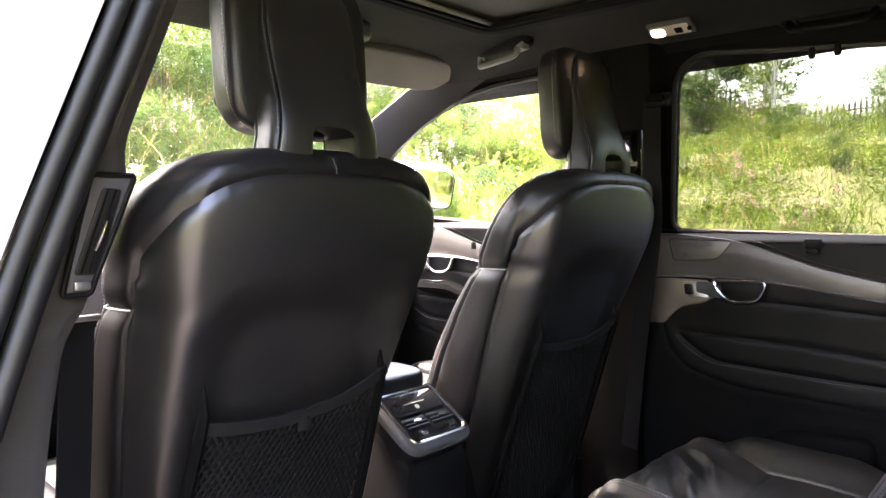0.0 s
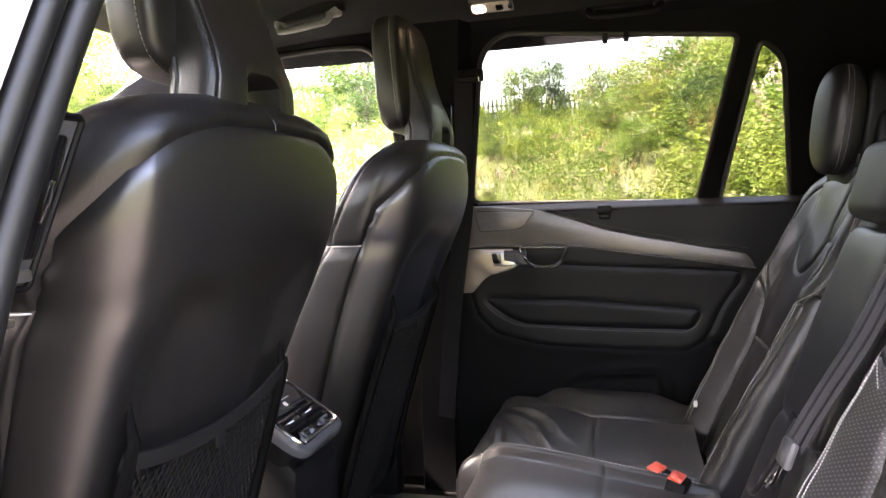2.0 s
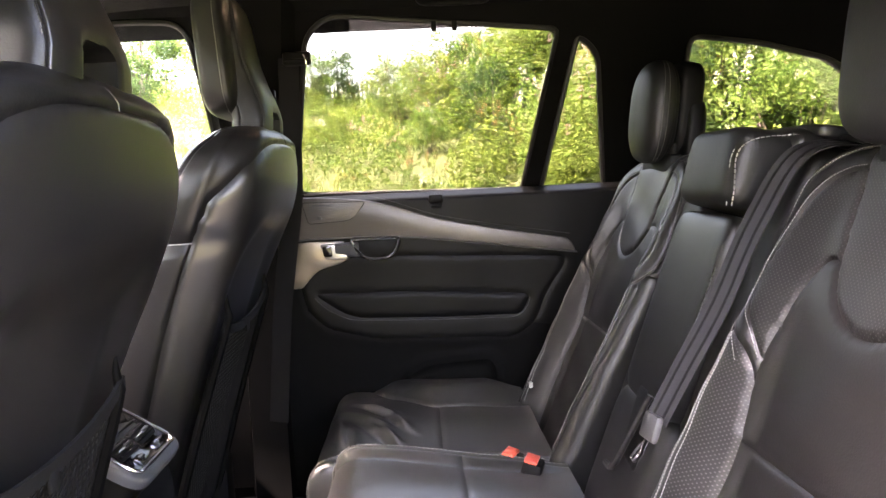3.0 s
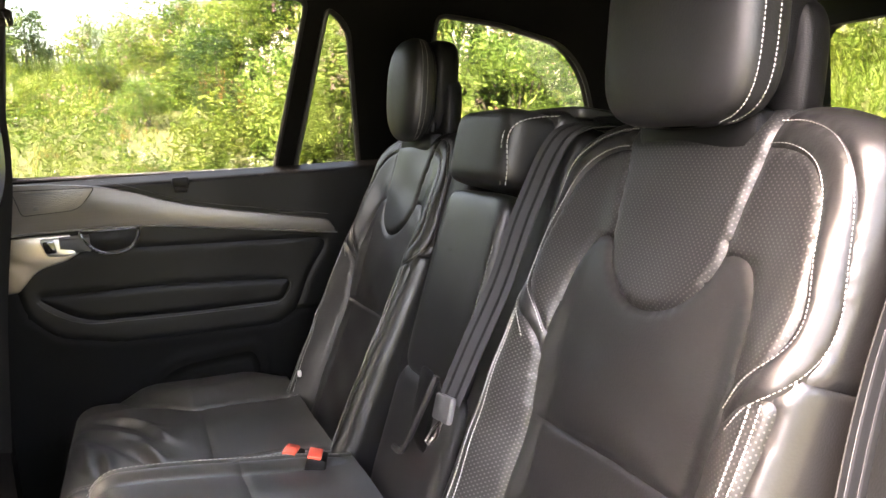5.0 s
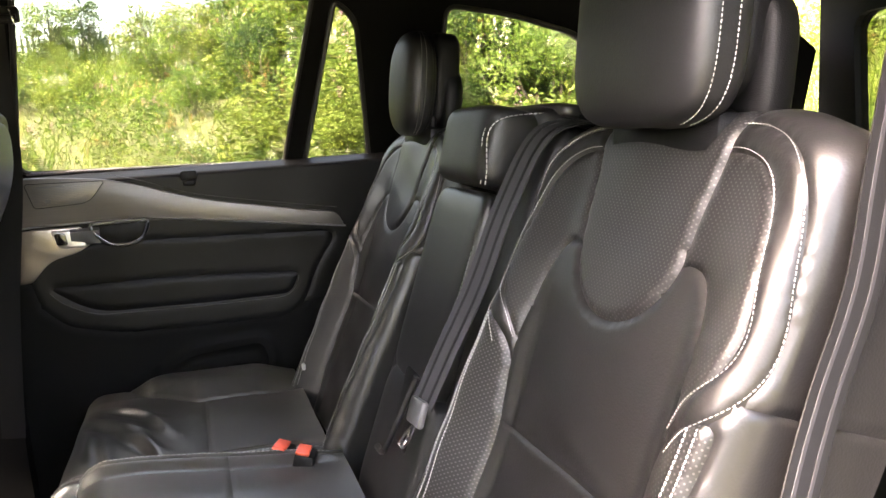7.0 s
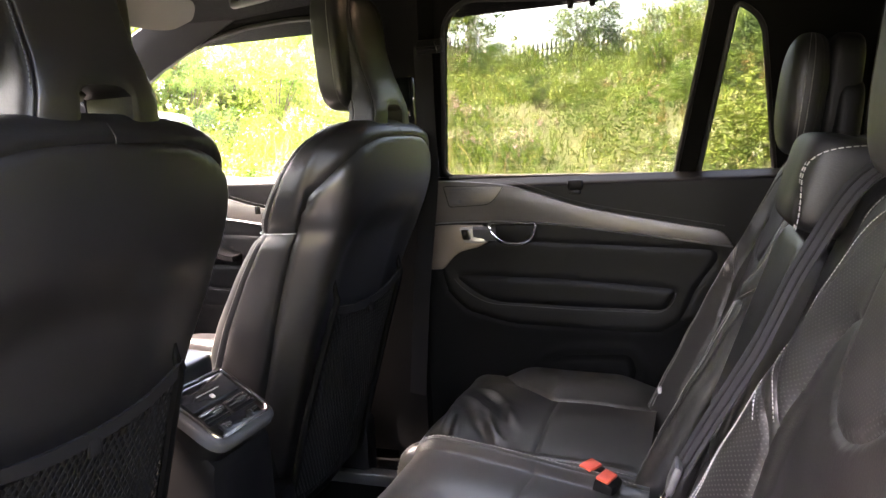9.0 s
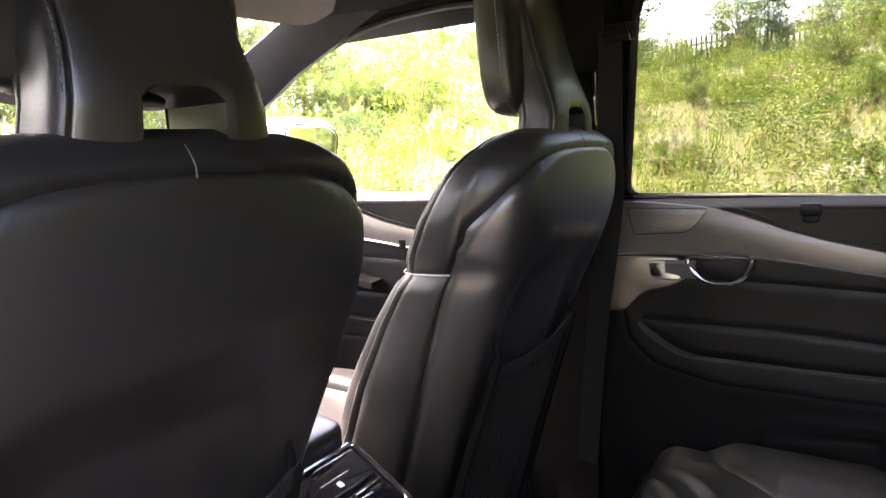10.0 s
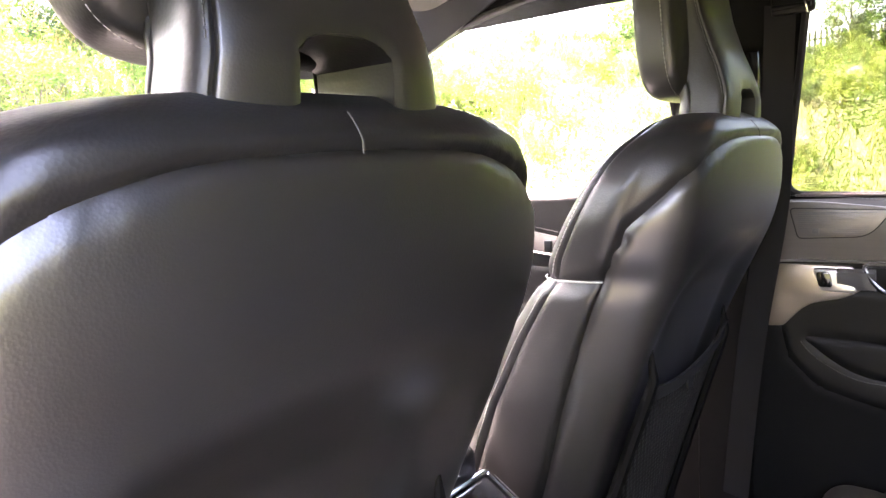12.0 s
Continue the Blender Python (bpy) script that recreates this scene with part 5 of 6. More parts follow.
def head_rear(st, cx, y0, wide, near, n=0.50):
    """A rear headrest: pad with stitched side bands on a black post."""
    A, B, C = 0.110 * wide, 0.036, 0.098
    m = pose(cx, y0, 1.281, 7, 0, 0)
    mm_ = np.array(m)

    def P(a, t):
        g = np.stack([A * sq(np.cos(t), n) * sq(np.cos(a), n) + 0 * a, B * sq(np.cos(t), n) * sq(np.sin(a), n), C * sq(np.sin(t), n)], -1)
        g = g @ mm_[:3, :3].T + mm_[:3, 3]
        return g[..., 0], g[..., 1], g[..., 2]

    def region(a, t):
        return np.where(np.sin(a) > -0.45, 0, 2)
    hd = part("headrest", moved(join(tube([(-0.05, -0.03, -0.17), (-0.05, -0.03, -0.06)], 0.007, 10), tube([(0.05, -0.03, -0.17), (0.05, -0.03, -0.06)], 0.007, 10), box((0, -0.030, -0.105), (0.17, 0.035, 0.05), 0.012)), m), PLASTIC, st, "black leather headrest on short posts")
    m_ = 120 if near else 72
    skin(P, np.linspace(0, 2 * math.pi, m_, endpoint=False), np.linspace(-1.52, 1.52, m_ // 2), region, [], {0: ("pad", SATIN, "smooth leather face"), 2: ("headrest_back", SATIN, "")}, hd, 0.0015, True)
    for sg in (-1, 1):
        for a0 in (0.10, -0.03):
            g = np.linspace(-1.25, 1.25, 70)
            stitches(P, np.stack([np.full(70, a0 if sg > 0 else math.pi - a0), g], -1), hd, 0.0046, 0.0028, 0.00048)
    part("wing_cover", moved(join(pillow((0, -0.050, 0.010), (0.19 * wide, 0.055, 0.175), 0.45), pillow((0, -0.062, -0.045), (0.215 * wide, 0.045, 0.150), 0.5)), m), PLASTIC, hd, "black plastic rear cover")
    return hd


def cushion(st, x0, x1, y0, y1, z, folds=0.0, outer=0, tilt=0.015):
    """A rear cushion: middle panel, side wings, a rolled front and soft creases."""
    cx, hw = (x0 + x1) / 2, (x1 - x0) / 2
    L = y1 - y0
    # seam of the wing beside the door, bowing in to the middle of the cushion
    fw = lambda u, v: np.where(u * outer > 0, u * outer - hw * np.interp(v / L, [0.0, 0.2, 0.48, 0.68, 0.80, 0.95], [0.42, 0.36, 0.30, 0.62, 0.92, 1.25]), np.abs(u) - hw * 0.84)

    def P(u, v):
        au = np.abs(u) / hw
        th = np.clip((au - 0.90) / 0.10, 0, 1.0) * math.pi / 2
        x = cx + np.sign(u) * hw * (np.minimum(au, 0.90) + 0.07 * np.sin(th))
        zz = z + np.where(u * outer > 0, 0.030 * sstep(-0.01, 0.10, fw(u, v)), 0.014 * sstep(0.66, 0.86, au)) * sstep(-0.02, 0.10, v) - 0.05 * (1 - np.cos(th)) - 0.09 * np.clip(au - 1.0, 0, 1) / 0.2
        fr = np.clip((v - (L - 0.05)) / 0.05, 0, math.pi / 2)
        dn = np.maximum(v - (L - 0.05) - 0.05 * math.pi / 2, 0)
        y = y0 + np.minimum(v, L - 0.05) + 0.05 * np.sin(fr)
        zz = zz - 0.05 * (1 - np.cos(fr)) - dn + tilt * sstep(0.0, L, v)
        zz = zz + 0.014 * (1 - np.clip(au / 0.7, 0, 1) ** 2) * sstep(0.0, 0.15, v) * sstep(L + 0.03, L - 0.12, v)
        if folds:
            for k, (cu_, cv_, turn, span) in enumerate(((-0.10, 0.30, 0.5, 0.07), (-0.055, 0.335, 0.65, 0.085), (-0.125, 0.365, 0.35, 0.06), (0.005, 0.36, 0.8, 0.07), (-0.02, 0.285, 0.55, 0.05), (0.06, 0.33, 0.9, 0.05), (-0.06, 0.40, 0.3, 0.08))):
                al = (u - cu_) * math.cos(turn) + (v - cv_) * math.sin(turn)
                ac = -(u - cu_) * math.sin(turn) + (v - cv_) * math.cos(turn) + 0.006 * np.sin(al * 30)
                zz = zz + folds * (np.exp(-(ac / 0.009) ** 2) - 0.7 * np.exp(-((ac - 0.016) / 0.010) ** 2)) * np.exp(-(al / span) ** 2) * sstep(0.78, 0.6, au)
        zz = zz + 0.0012 * np.sin(35 * u + 11 * v)
        return x, y, zz
    fm = lambda u, v: v - L * 0.45 + 0 * u
    ff = lambda u, v: v - L * 1.03 + 0 * u

    def region(u, v):
        r = np.where(fw(u, v) > 0, 2, np.where(v < L * 0.45, 0, 1))
        return np.where(ff(u, v) > 0, 3, r)
    skin(P, np.linspace(-hw * 1.25, hw * 1.25, 130), np.arange(0, L + 0.18, 0.005), region, [fw, fm, ff], {0: ("cushion_rear_panel", SHEENLEATHER, "smooth seat cushion"), 1: ("cushion_front_panel", SHEENLEATHER, "creased seat cushion"), 2: ("cushion_wing", SHEENLEATHER, ""), 3: ("cushion_front", SHEENLEATHER, "")}, st, 0.003)
    for sg in (-1, 1):
        if sg != outer:
            vv = np.linspace(0.02, L + 0.05, 60)
            stitches(P, np.array([(sg * (hw * 0.84 + 0.006), v) for v in vv]), st, 0.0075, 0.0045, 0.0005)
    q = np.array([(u, L * 1.03 + 0.006) for u in np.linspace(-hw * 0.95, hw * 0.95, 50)])
    stitches(P, q, st, 0.0075, 0.0045, 0.0005)
    part("cushion_base", box((cx, (y0 + y1) / 2 - 0.02, z - 0.115), (hw * 1.9, L - 0.02, 0.15), 0.03), PLASTIC, st)
    return P


rl = thing("car_seat", (-0.383, 0.2, 0.42), "black punched leather rear seat with white stitching", "car seat", group="rear seats")
seat_back(rl, -0.375, 1.0, 0.070, PERF)
head_rear(rl, -0.374, 0.002, 0.96, True)
cushion(rl, -0.635, -0.135, 0.26, 0.69, 0.660, 0.0, -1)
rr = thing("car_seat", (0.398, 0.2, 0.42), "black leather rear seat with a creased cushion", "car seat", group="rear seats")
seat_back(rr, 0.390, 1.0, 0.075, LEATHER)
head_rear(rr, 0.392, 0.006, 0.72, False, 0.72)
cushion(rr, 0.195, 0.700, 0.25, 0.695, 0.662, 0.0085, 1)
part("lock_button", box((0.547, 0.244, 0.708), (0.012, 0.008, 0.014), 0.003), PALE, rr, "small pale fitting on the bolster")

# narrow middle seat
rm = thing("rear_middle_seat", (0.040, 0.2, 0.42), "narrow black leather middle seat with folded headrest", "car seat")
lean = pose(0, 0, 0, math.degrees(TH), 0, 0)
for x in (0.150, -0.115):
    part("side_pad", pillow((x, 0.035, 0.92), (0.10, 0.12, 0.56), 0.35, lean), SATIN, rm, "leather pad beside the armrest")
arm = part("armrest", pillow((0.016, 0.070, 0.955), (0.205, 0.085, 0.30), 0.22, pose(0, 0, 0, math.degrees(TH) - 1, 0, 0), 48, 40), LEATHER, rm, "folded up padded armrest")
thread(curve([(-0.083, 0.083, 1.04), (-0.083, 0.110, 0.97), (-0.083, 0.150, 0.87)], 10), (-1, 0.4, 0.2), arm, 0.007, 0.005, 0.0008, GREYPL, label="grey stitching")
part("pull_recess", moved(slab(rounded([(-0.045, -0.06), (0.03, -0.05), (0.05, 0.06), (-0.03, 0.06)], 0.02, 5), lambda u, v, h: (u, 0.0 + h, v), 0.03, 0.008), pose(-0.005, 0.172, 0.800, math.degrees(TH), 0, 0)), PLASTIC, rm, "moulded pull below the armrest")
part("pull_rim", moved(tube(curve([(-0.05, 0.006, 0.06), (-0.04, 0.012, -0.01), (-0.02, 0.012, -0.06), (0.02, 0.008, -0.07)], 6), 0.005, 8), pose(0.005, 0.178, 0.800, math.degrees(TH), 0, 0)), LEATHER, rm)
part("lower_back", pillow((0.020, 0.150, 0.71), (0.24, 0.10, 0.24), 0.3, lean), SATIN, rm)
mh = part("headrest", pillow((-0.004, -0.002, 1.156), (0.190, 0.140, 0.112), 0.32, pose(0, 0, 0, 16, 0, 0), 72, 48), SATIN, rm, "folded leather headrest")
for off in (0.078, 0.094):
    g = np.linspace(0.15, 2.9, 50)
    pts = np.array([(-0.004 - off, -0.002 + 0.070 * sq(math.cos(a), 0.38), 1.158 + 0.053 * sq(math.sin(a - 0.6), 0.38)) for a in g])
    thread(pts, (-0.7, 0.5, 0.4), mh, 0.007, 0.005, 0.0009)
part("headrest_hood", moved(join(pillow((-0.005, -0.03, 0.006), (0.200, 0.12, 0.08), 0.4), pillow((-0.008, -0.070, 0.040), (0.215, 0.15, 0.022), 0.35)), pose(-0.004, -0.03, 1.172, 10, 0, 0)), LEATHER, mh, "black rear flap of the headrest")
cushion(rm, -0.130, 0.190, 0.24, 0.64, 0.676, 0.0, 0, 0.045)

# belts of the rear row
def belt_thing(name, at, label, pts, width, across, web):
    b = thing(name, at, label, "seat belt", group="seat belts")
    p = curve(pts, 8)
    part("webbing", ribbon(p, width, 0.0016, across), web, b, "grey black woven webbing")
    for o in (-0.22, 0.22):
        sd = np.asarray(across, float) / np.linalg.norm(across)
        nr = np.cross(np.gradient(p, axis=0), sd)
        nr /= np.linalg.norm(nr, axis=1)[:, None]
        nr = nr * np.sign(nr @ np.array((-1.0, 1.0, 0.0)))[:, None]
        part("woven_rib", ribbon(p + sd * width * o + nr * 0.0006, width * 0.10, 0.0012, across), WEBDARK if web is WEB else WEB, b, "woven stripe")
    return b


mb = belt_thing("seat_belt", (-0.02, 0.0, 1.18), "grey webbing belt over the middle seat with a metal tongue", [(-0.150, -0.075, 1.192), (-0.150, 0.005, 1.184), (-0.149, 0.062, 1.100), (-0.147, 0.108, 1.00), (-0.144, 0.152, 0.92), (-0.140, 0.184, 0.858)], 0.046, (1, 0.15, 0.18), WEB)
part("belt_slot", box((-0.150, -0.075, 1.194), (0.07, 0.03, 0.02), 0.006), PLASTIC, mb, "black belt outlet")
part("tongue_head", box((-0.139, 0.192, 0.848), (0.052, 0.010, 0.034), 0.004, pose(0, 0, 0, 20, 8, 0)), GREYPL, mb, "grey plastic tongue head")
tg = part("tongue", tube(np.array([(-0.146, 0.200, 0.834), (-0.130, 0.206, 0.818), (-0.122, 0.213, 0.802), (-0.134, 0.213, 0.803), (-0.144, 0.207, 0.817)]), 0.0032, 6, True), CHROME, mb, "bright metal tongue loop")
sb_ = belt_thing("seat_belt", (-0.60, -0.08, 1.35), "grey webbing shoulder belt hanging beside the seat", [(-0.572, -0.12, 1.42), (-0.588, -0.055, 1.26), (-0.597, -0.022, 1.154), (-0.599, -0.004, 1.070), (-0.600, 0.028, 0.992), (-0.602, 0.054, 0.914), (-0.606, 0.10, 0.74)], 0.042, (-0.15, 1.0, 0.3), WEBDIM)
nb = thing("seat_belt", (-0.632, 0.845, 1.05), "black webbing belt hanging inside the near pillar", "seat belt", group="seat belts")
part("webbing", ribbon(curve([(-0.628, 0.842, 1.085), (-0.634, 0.845, 0.95), (-0.642, 0.850, 0.78), (-0.650, 0.856, 0.56), (-0.655, 0.86, 0.44)], 8), 0.050, 0.0016, (1, 0.45, 0)), WEBDARK, nb, "black belt webbing")
part("belt_clip", box((-0.622, 0.838, 1.085), (0.034, 0.008, 0.007), 0.002), SILVER, nb, "bright belt loop")
# buckles
for k, (x, y, z, rz) in enumerate(((0.187, 0.334, 0.698, -28), (0.147, 0.303, 0.700, -20))):
    bk = thing("belt_buckle", (x, y, z), "black belt buckle with a red release button", "buckle", group="belt buckles")
    m = pose(x, y, z, 14, 0, rz)
    part("buckle_body", moved(join(box((0, -0.003, -0.022), (0.038, 0.034, 0.040), 0.005), box((0, -0.003, -0.058), (0.026, 0.018, 0.040), 0.004)), m), PLASTIC, bk, "black buckle body")
    part("release_button", moved(box((0, 0.001, -0.001), (0.034, 0.022, 0.006), 0.002), m), RED, bk, "red release button")

# third row behind: two low headrests
for x in (-0.22, 0.27):
    t3 = thing("third_row_seat", (x, -0.60, 0.42), "folded black third row seat top", "car seat", group="third row seats")
    part("backrest", pillow((x, -0.58, 0.80), (0.44, 0.16, 0.52), 0.35, pose(0, 0, 0, 12, 0, 0)), LEATHER, t3)
    part("headrest", pillow((x, -0.63, 1.085), (0.26, 0.09, 0.11), 0.5), LEATHER, t3, "low black headrest")


# ---- outdoors: dark asphalt, a weedy bank round the car, fence, shrubs and trees ----
def bank(x, y):
    """Height of the ground: level round the car, a bank to the right, in front and behind."""
    x, y = np.asarray(x, float), np.asarray(y, float)
    d = np.maximum.reduce([x - 4.0 + 0.05 * y, (y - 6.0) * 1.0 + 0.22 * x, (-4.2 - y) * 0.9 + 0.15 * x])
    # unseen bank on the open side, added to cut the light from low down
    left = np.maximum(-3.2 - x - 0.1 * np.abs(y), 0)
    top = 2.1 + 2.0 * sstep(1.0, -5.0, y) + 1.5 * sstep(6.0, 11.0, y)
    h = top * sstep(-1.0, 8.5, d) * (d > -1.0) + 1.8 * sstep(7.0, 24.0, d)
    return h * (1 + 0.06 * np.sin(0.9 * x + 0.4 * y)) + 2.3 * sstep(0.0, 3.0, left) + 0.10 * sstep(0, 2, d) * np.sin(1.7 * x) * np.cos(1.3 * y)


def ground_material():
    m = mat("ground_cover", (0.075, 0.085, 0.03), 0.95, grain=0.8, scale=30, vary=0.5, big=1.5, dist=0.03)
    n, l = m.node_tree.nodes, m.node_tree.links
    b = n["Principled BSDF"]
    g = n.new("ShaderNodeNewGeometry")
    sp = n.new("ShaderNodeSeparateXYZ")
    l.new(g.outputs["Position"], sp.inputs[0])
    rg = n.new("ShaderNodeMapRange")
    rg.inputs["From Min"].default_value, rg.inputs["From Max"].default_value = 0.03, 0.14
    l.new(sp.outputs["Z"], rg.inputs["Value"])
    mx = n.new("ShaderNodeMix")
    mx.data_type = "RGBA"
    ns = n.new("ShaderNodeTexNoise")
    ns.inputs["Scale"].default_value, ns.inputs["Detail"].default_value = 90.0, 5.0
    tc = n.new("ShaderNodeTexCoord")
    l.new(tc.outputs["Object"], ns.inputs["Vector"])
    gr = n.new("ShaderNodeMix")
    gr.data_type = "RGBA"
    gr.inputs[6].default_value, gr.inputs[7].default_value = (0.028, 0.027, 0.026, 1), (0.055, 0.054, 0.052, 1)
    l.new(ns.outputs["Fac"], gr.inputs[0])
    old = b.inputs["Base Color"].links[0].from_socket
    l.new(rg.outputs[0], mx.inputs[0])
    l.new(gr.outputs[2], mx.inputs[6])
    l.new(old, mx.inputs[7])
    l.new(mx.outputs[2], b.inputs["Base Color"])
    return m


gx = np.concatenate([-np.geomspace(600, 16, 14), np.arange(-14, 22.1, 0.5), np.geomspace(24, 600, 14)])
gy = np.concatenate([-np.geomspace(600, 24, 14), np.arange(-22, 24.1, 0.5), np.geomspace(26, 600, 14)])
GX, GY = np.meshgrid(gx, gy)
GZ = bank(GX, GY)
tagged(part("ground", loft(np.stack([GX, GY, GZ], -1), closed=False), ground_material(), None, at=(0, 0, 0), sharp=None), "dark asphalt running into a weedy bank", "ground", kind="structure")

rs = np.random.RandomState(11)
GREEN = leafy("shrub_leaf", (0.055, 0.12, 0.02), (0.20, 0.27, 0.055))
DARK = leafy("dark_leaf", (0.022, 0.05, 0.014), (0.07, 0.12, 0.03))
LIME = leafy("lime_leaf", (0.085, 0.155, 0.025), (0.27, 0.31, 0.065))
GRASS = leafy("grass_blade", (0.055, 0.125, 0.012), (0.19, 0.235, 0.032), 0.6)
DRY = leafy("dry_stalk", (0.28, 0.21, 0.09), (0.42, 0.33, 0.16), 0.7)
PINK = leafy("pink_petal", (0.50, 0.22, 0.34), (0.72, 0.50, 0.58), 0.6)
WHITE = leafy("white_petal", (0.68, 0.66, 0.55), (0.80, 0.78, 0.72), 0.6)
RUST = leafy("rust_seed", (0.30, 0.13, 0.05), (0.45, 0.25, 0.12), 0.7)
BARK = mat("bark", (0.10, 0.08, 0.06), 0.9, grain=0.8, scale=40, vary=0.4, dist=0.01)
BIRCH = mat("pale_bark", (0.55, 0.53, 0.48), 0.8, grain=0.6, scale=25, vary=0.3, dist=0.006)
IRON = mat("dark_fence_steel", (0.02, 0.022, 0.022), 0.6, vary=0.2)


def unit(n):
    v = rs.normal(size=(n, 3))
    return v / np.linalg.norm(v, axis=1)[:, None]


def leaves(pos, length, width, lift=0.35):
    """Bent pointed leaves, each an island of two faces."""
    n = len(pos)
    d = unit(n)
    d[:, 2] = d[:, 2] * 0.5 + lift * rs.uniform(-0.4, 1, n)
    d /= np.linalg.norm(d, axis=1)[:, None]
    w = np.cross(d, unit(n))
    w /= np.linalg.norm(w, axis=1)[:, None] + 1e-9
    nn = np.cross(d, w)
    L = (length * rs.uniform(0.6, 1.3, n))[:, None]
    W = (width * rs.uniform(0.6, 1.3, n))[:, None]
    a, b = pos, pos + d * L - nn * L * 0.12
    mid = pos + d * L * 0.45 + nn * L * 0.06
    v = np.stack([a, mid - w * W / 2, b, mid + w * W / 2], 1).reshape(-1, 3)
    k = np.arange(n)[:, None] * 4
    f = np.concatenate([k + np.array([[0, 1, 2]]), k + np.array([[0, 2, 3]])], 0)
    return v, f.tolist()


def crown_points(n, clumps, size, spread):
    """Leaf places gathered on clumps, with gaps between."""
    c = unit(clumps) * (rs.uniform(0.35, 1.0, (clumps, 1)) ** 0.6) * np.array(size)
    r = rs.uniform(0.6, 1.3, clumps) * spread
    k = rs.randint(0, clumps, n)
    p = c[k] + unit(n) * (r[k] * rs.uniform(0.35, 1.0, n) ** 0.5)[:, None] * np.array((1, 1, 0.75))
    return p, c


def shrub(name, label, h, w, n, leaf, material, flower=None, clumps=26, group="shrubs on the bank"):
    t = thing(name, (0, 0, 0), label, "shrub", group=group)
    p, c = crown_points(n, clumps, (w * 0.42, w * 0.42, h * 0.42), w * 0.16)
    p[:, 2] += h * 0.52
    c = c + np.array((0, 0, h * 0.52))
    p = p[p[:, 2] > 0.02]
    part("crown", leaves(p, leaf, leaf * 0.5), material, t, "leafy crown", smooth=False)
    st = [tube(curve([(0.04 * q[0], 0.04 * q[1], -0.15), (0.45 * q[0], 0.45 * q[1], q[2] * 0.5), tuple(q)], 4), np.linspace(0.016, 0.004, 9), 5) for q in c[:10]]
    part("stems", join(*st), BARK, t, "woody stems")
    if flower:
        pts = []
        for q in c[np.argsort(-c[:, 2])[: clumps // 2 + 2]]:
            for _ in range(3):
                o = q + unit(1)[0] * w * 0.15 + np.array((0, 0, w * 0.07))
                pts.append(o + unit(20) * np.array((0.025, 0.025, 0.06)) * rs.uniform(0.5, 1.4))
        part("flowers", leaves(np.concatenate(pts), 0.020, 0.016), flower, t, "small flower heads", smooth=False)
    return t


def weeds(name, label, n, h, material, flower, leaf=0.055):
    """A clump of tall leafy stalks with flower heads."""
    t = thing(name, (0, 0, 0), label, "wild flowers", group="weeds on the bank")
    lp, fp, st = [], [], []
    for _ in range(n):
        b = np.array((*rs.normal(0, 0.22, 2), 0.0))
        tip = b + np.array((*rs.normal(0, 0.12, 2), h * rs.uniform(0.7, 1.15)))
        mid = (b + tip) / 2 + np.array((*rs.normal(0, 0.04, 2), 0))
        st.append(tube(curve([b - np.array((0, 0, 0.1)), mid, tip], 3), np.linspace(0.006, 0.002, 7), 4))
        tt = rs.uniform(0.1, 0.98, 46)[:, None]
        lp.append(b + (tip - b) * tt + rs.normal(0, 0.02, (46, 3)))
        if flower:
            fp.append(tip - np.array((0, 0, 0.07)) + rs.normal(0, 1, (44, 3)) * np.array((0.026, 0.026, 0.07)))
    part("stalks", join(*st), GRASS, t, "green stalks")
    part("leaves", leaves(np.concatenate(lp), leaf * 1.5, leaf * 0.5), material, t, "narrow leaves", smooth=False)
    if flower:
        part("flowers", leaves(np.concatenate(fp), 0.026, 0.020), flower, t, "flower spikes", smooth=False)
    return t


def put_on_bank(ob, x, y, s, first):
    m = pose(x, y, float(bank(x, y)) - 0.03, 0, 0, rs.uniform(0, 360)) @ Matrix.Diagonal((s, s, s * rs.uniform(0.85, 1.15), 1))
    if first:
        ob.matrix_basis = m
        return ob
    c = copy_thing(ob, m)
    return c


def scatter(kinds, places):
    """Sets out copies; the first of each kind is the made one itself. Copies take their size from the place alone."""
    used = set()
    todo = []
    for i, (x, y, s) in enumerate(places):
        k = i % len(kinds)
        if k in used:
            todo.append((k, x, y, s))
        else:
            used.add(k)
            todo.append((k, x, y, s))
    firsts = {}
    for k, x, y, s in todo:
        if k in firsts:
            put_on_bank(kinds[k], x, y, s, False)
        else:
            firsts[k] = (x, y, s)
    for k, (x, y, s) in firsts.items():
        put_on_bank(kinds[k], x, y, s, True)


bushes = [shrub("bramble_bush", "green bramble bush with pale flowers", 1.3, 1.7, 4300, 0.056, GREEN, WHITE),
          shrub("buddleia_bush", "tall green bush with purple pink flowers", 2.0, 1.7, 4400, 0.06, LIME, PINK),
          shrub("hawthorn_bush", "dense dark green bush", 1.9, 1.9, 4600, 0.055, DARK),
          shrub("willow_bush", "yellow green bush on the bank", 2.2, 1.8, 4600, 0.062, LIME),
          shrub("dogwood_bush", "green bush with rusty seed heads", 1.5, 1.6, 4300, 0.057, GREEN, RUST)]
plants = [weeds("rosebay_clump", "pink flowering willowherb clump", 14, 0.95, GREEN, PINK),
          weeds("daisy_clump", "white flowering weed clump", 14, 0.7, LIME, WHITE),
          weeds("nettle_clump", "tall green nettle clump", 16, 0.85, LIME, None, 0.07),
          weeds("dock_clump", "rusty brown dock clump", 10, 0.9, GREEN, RUST)]

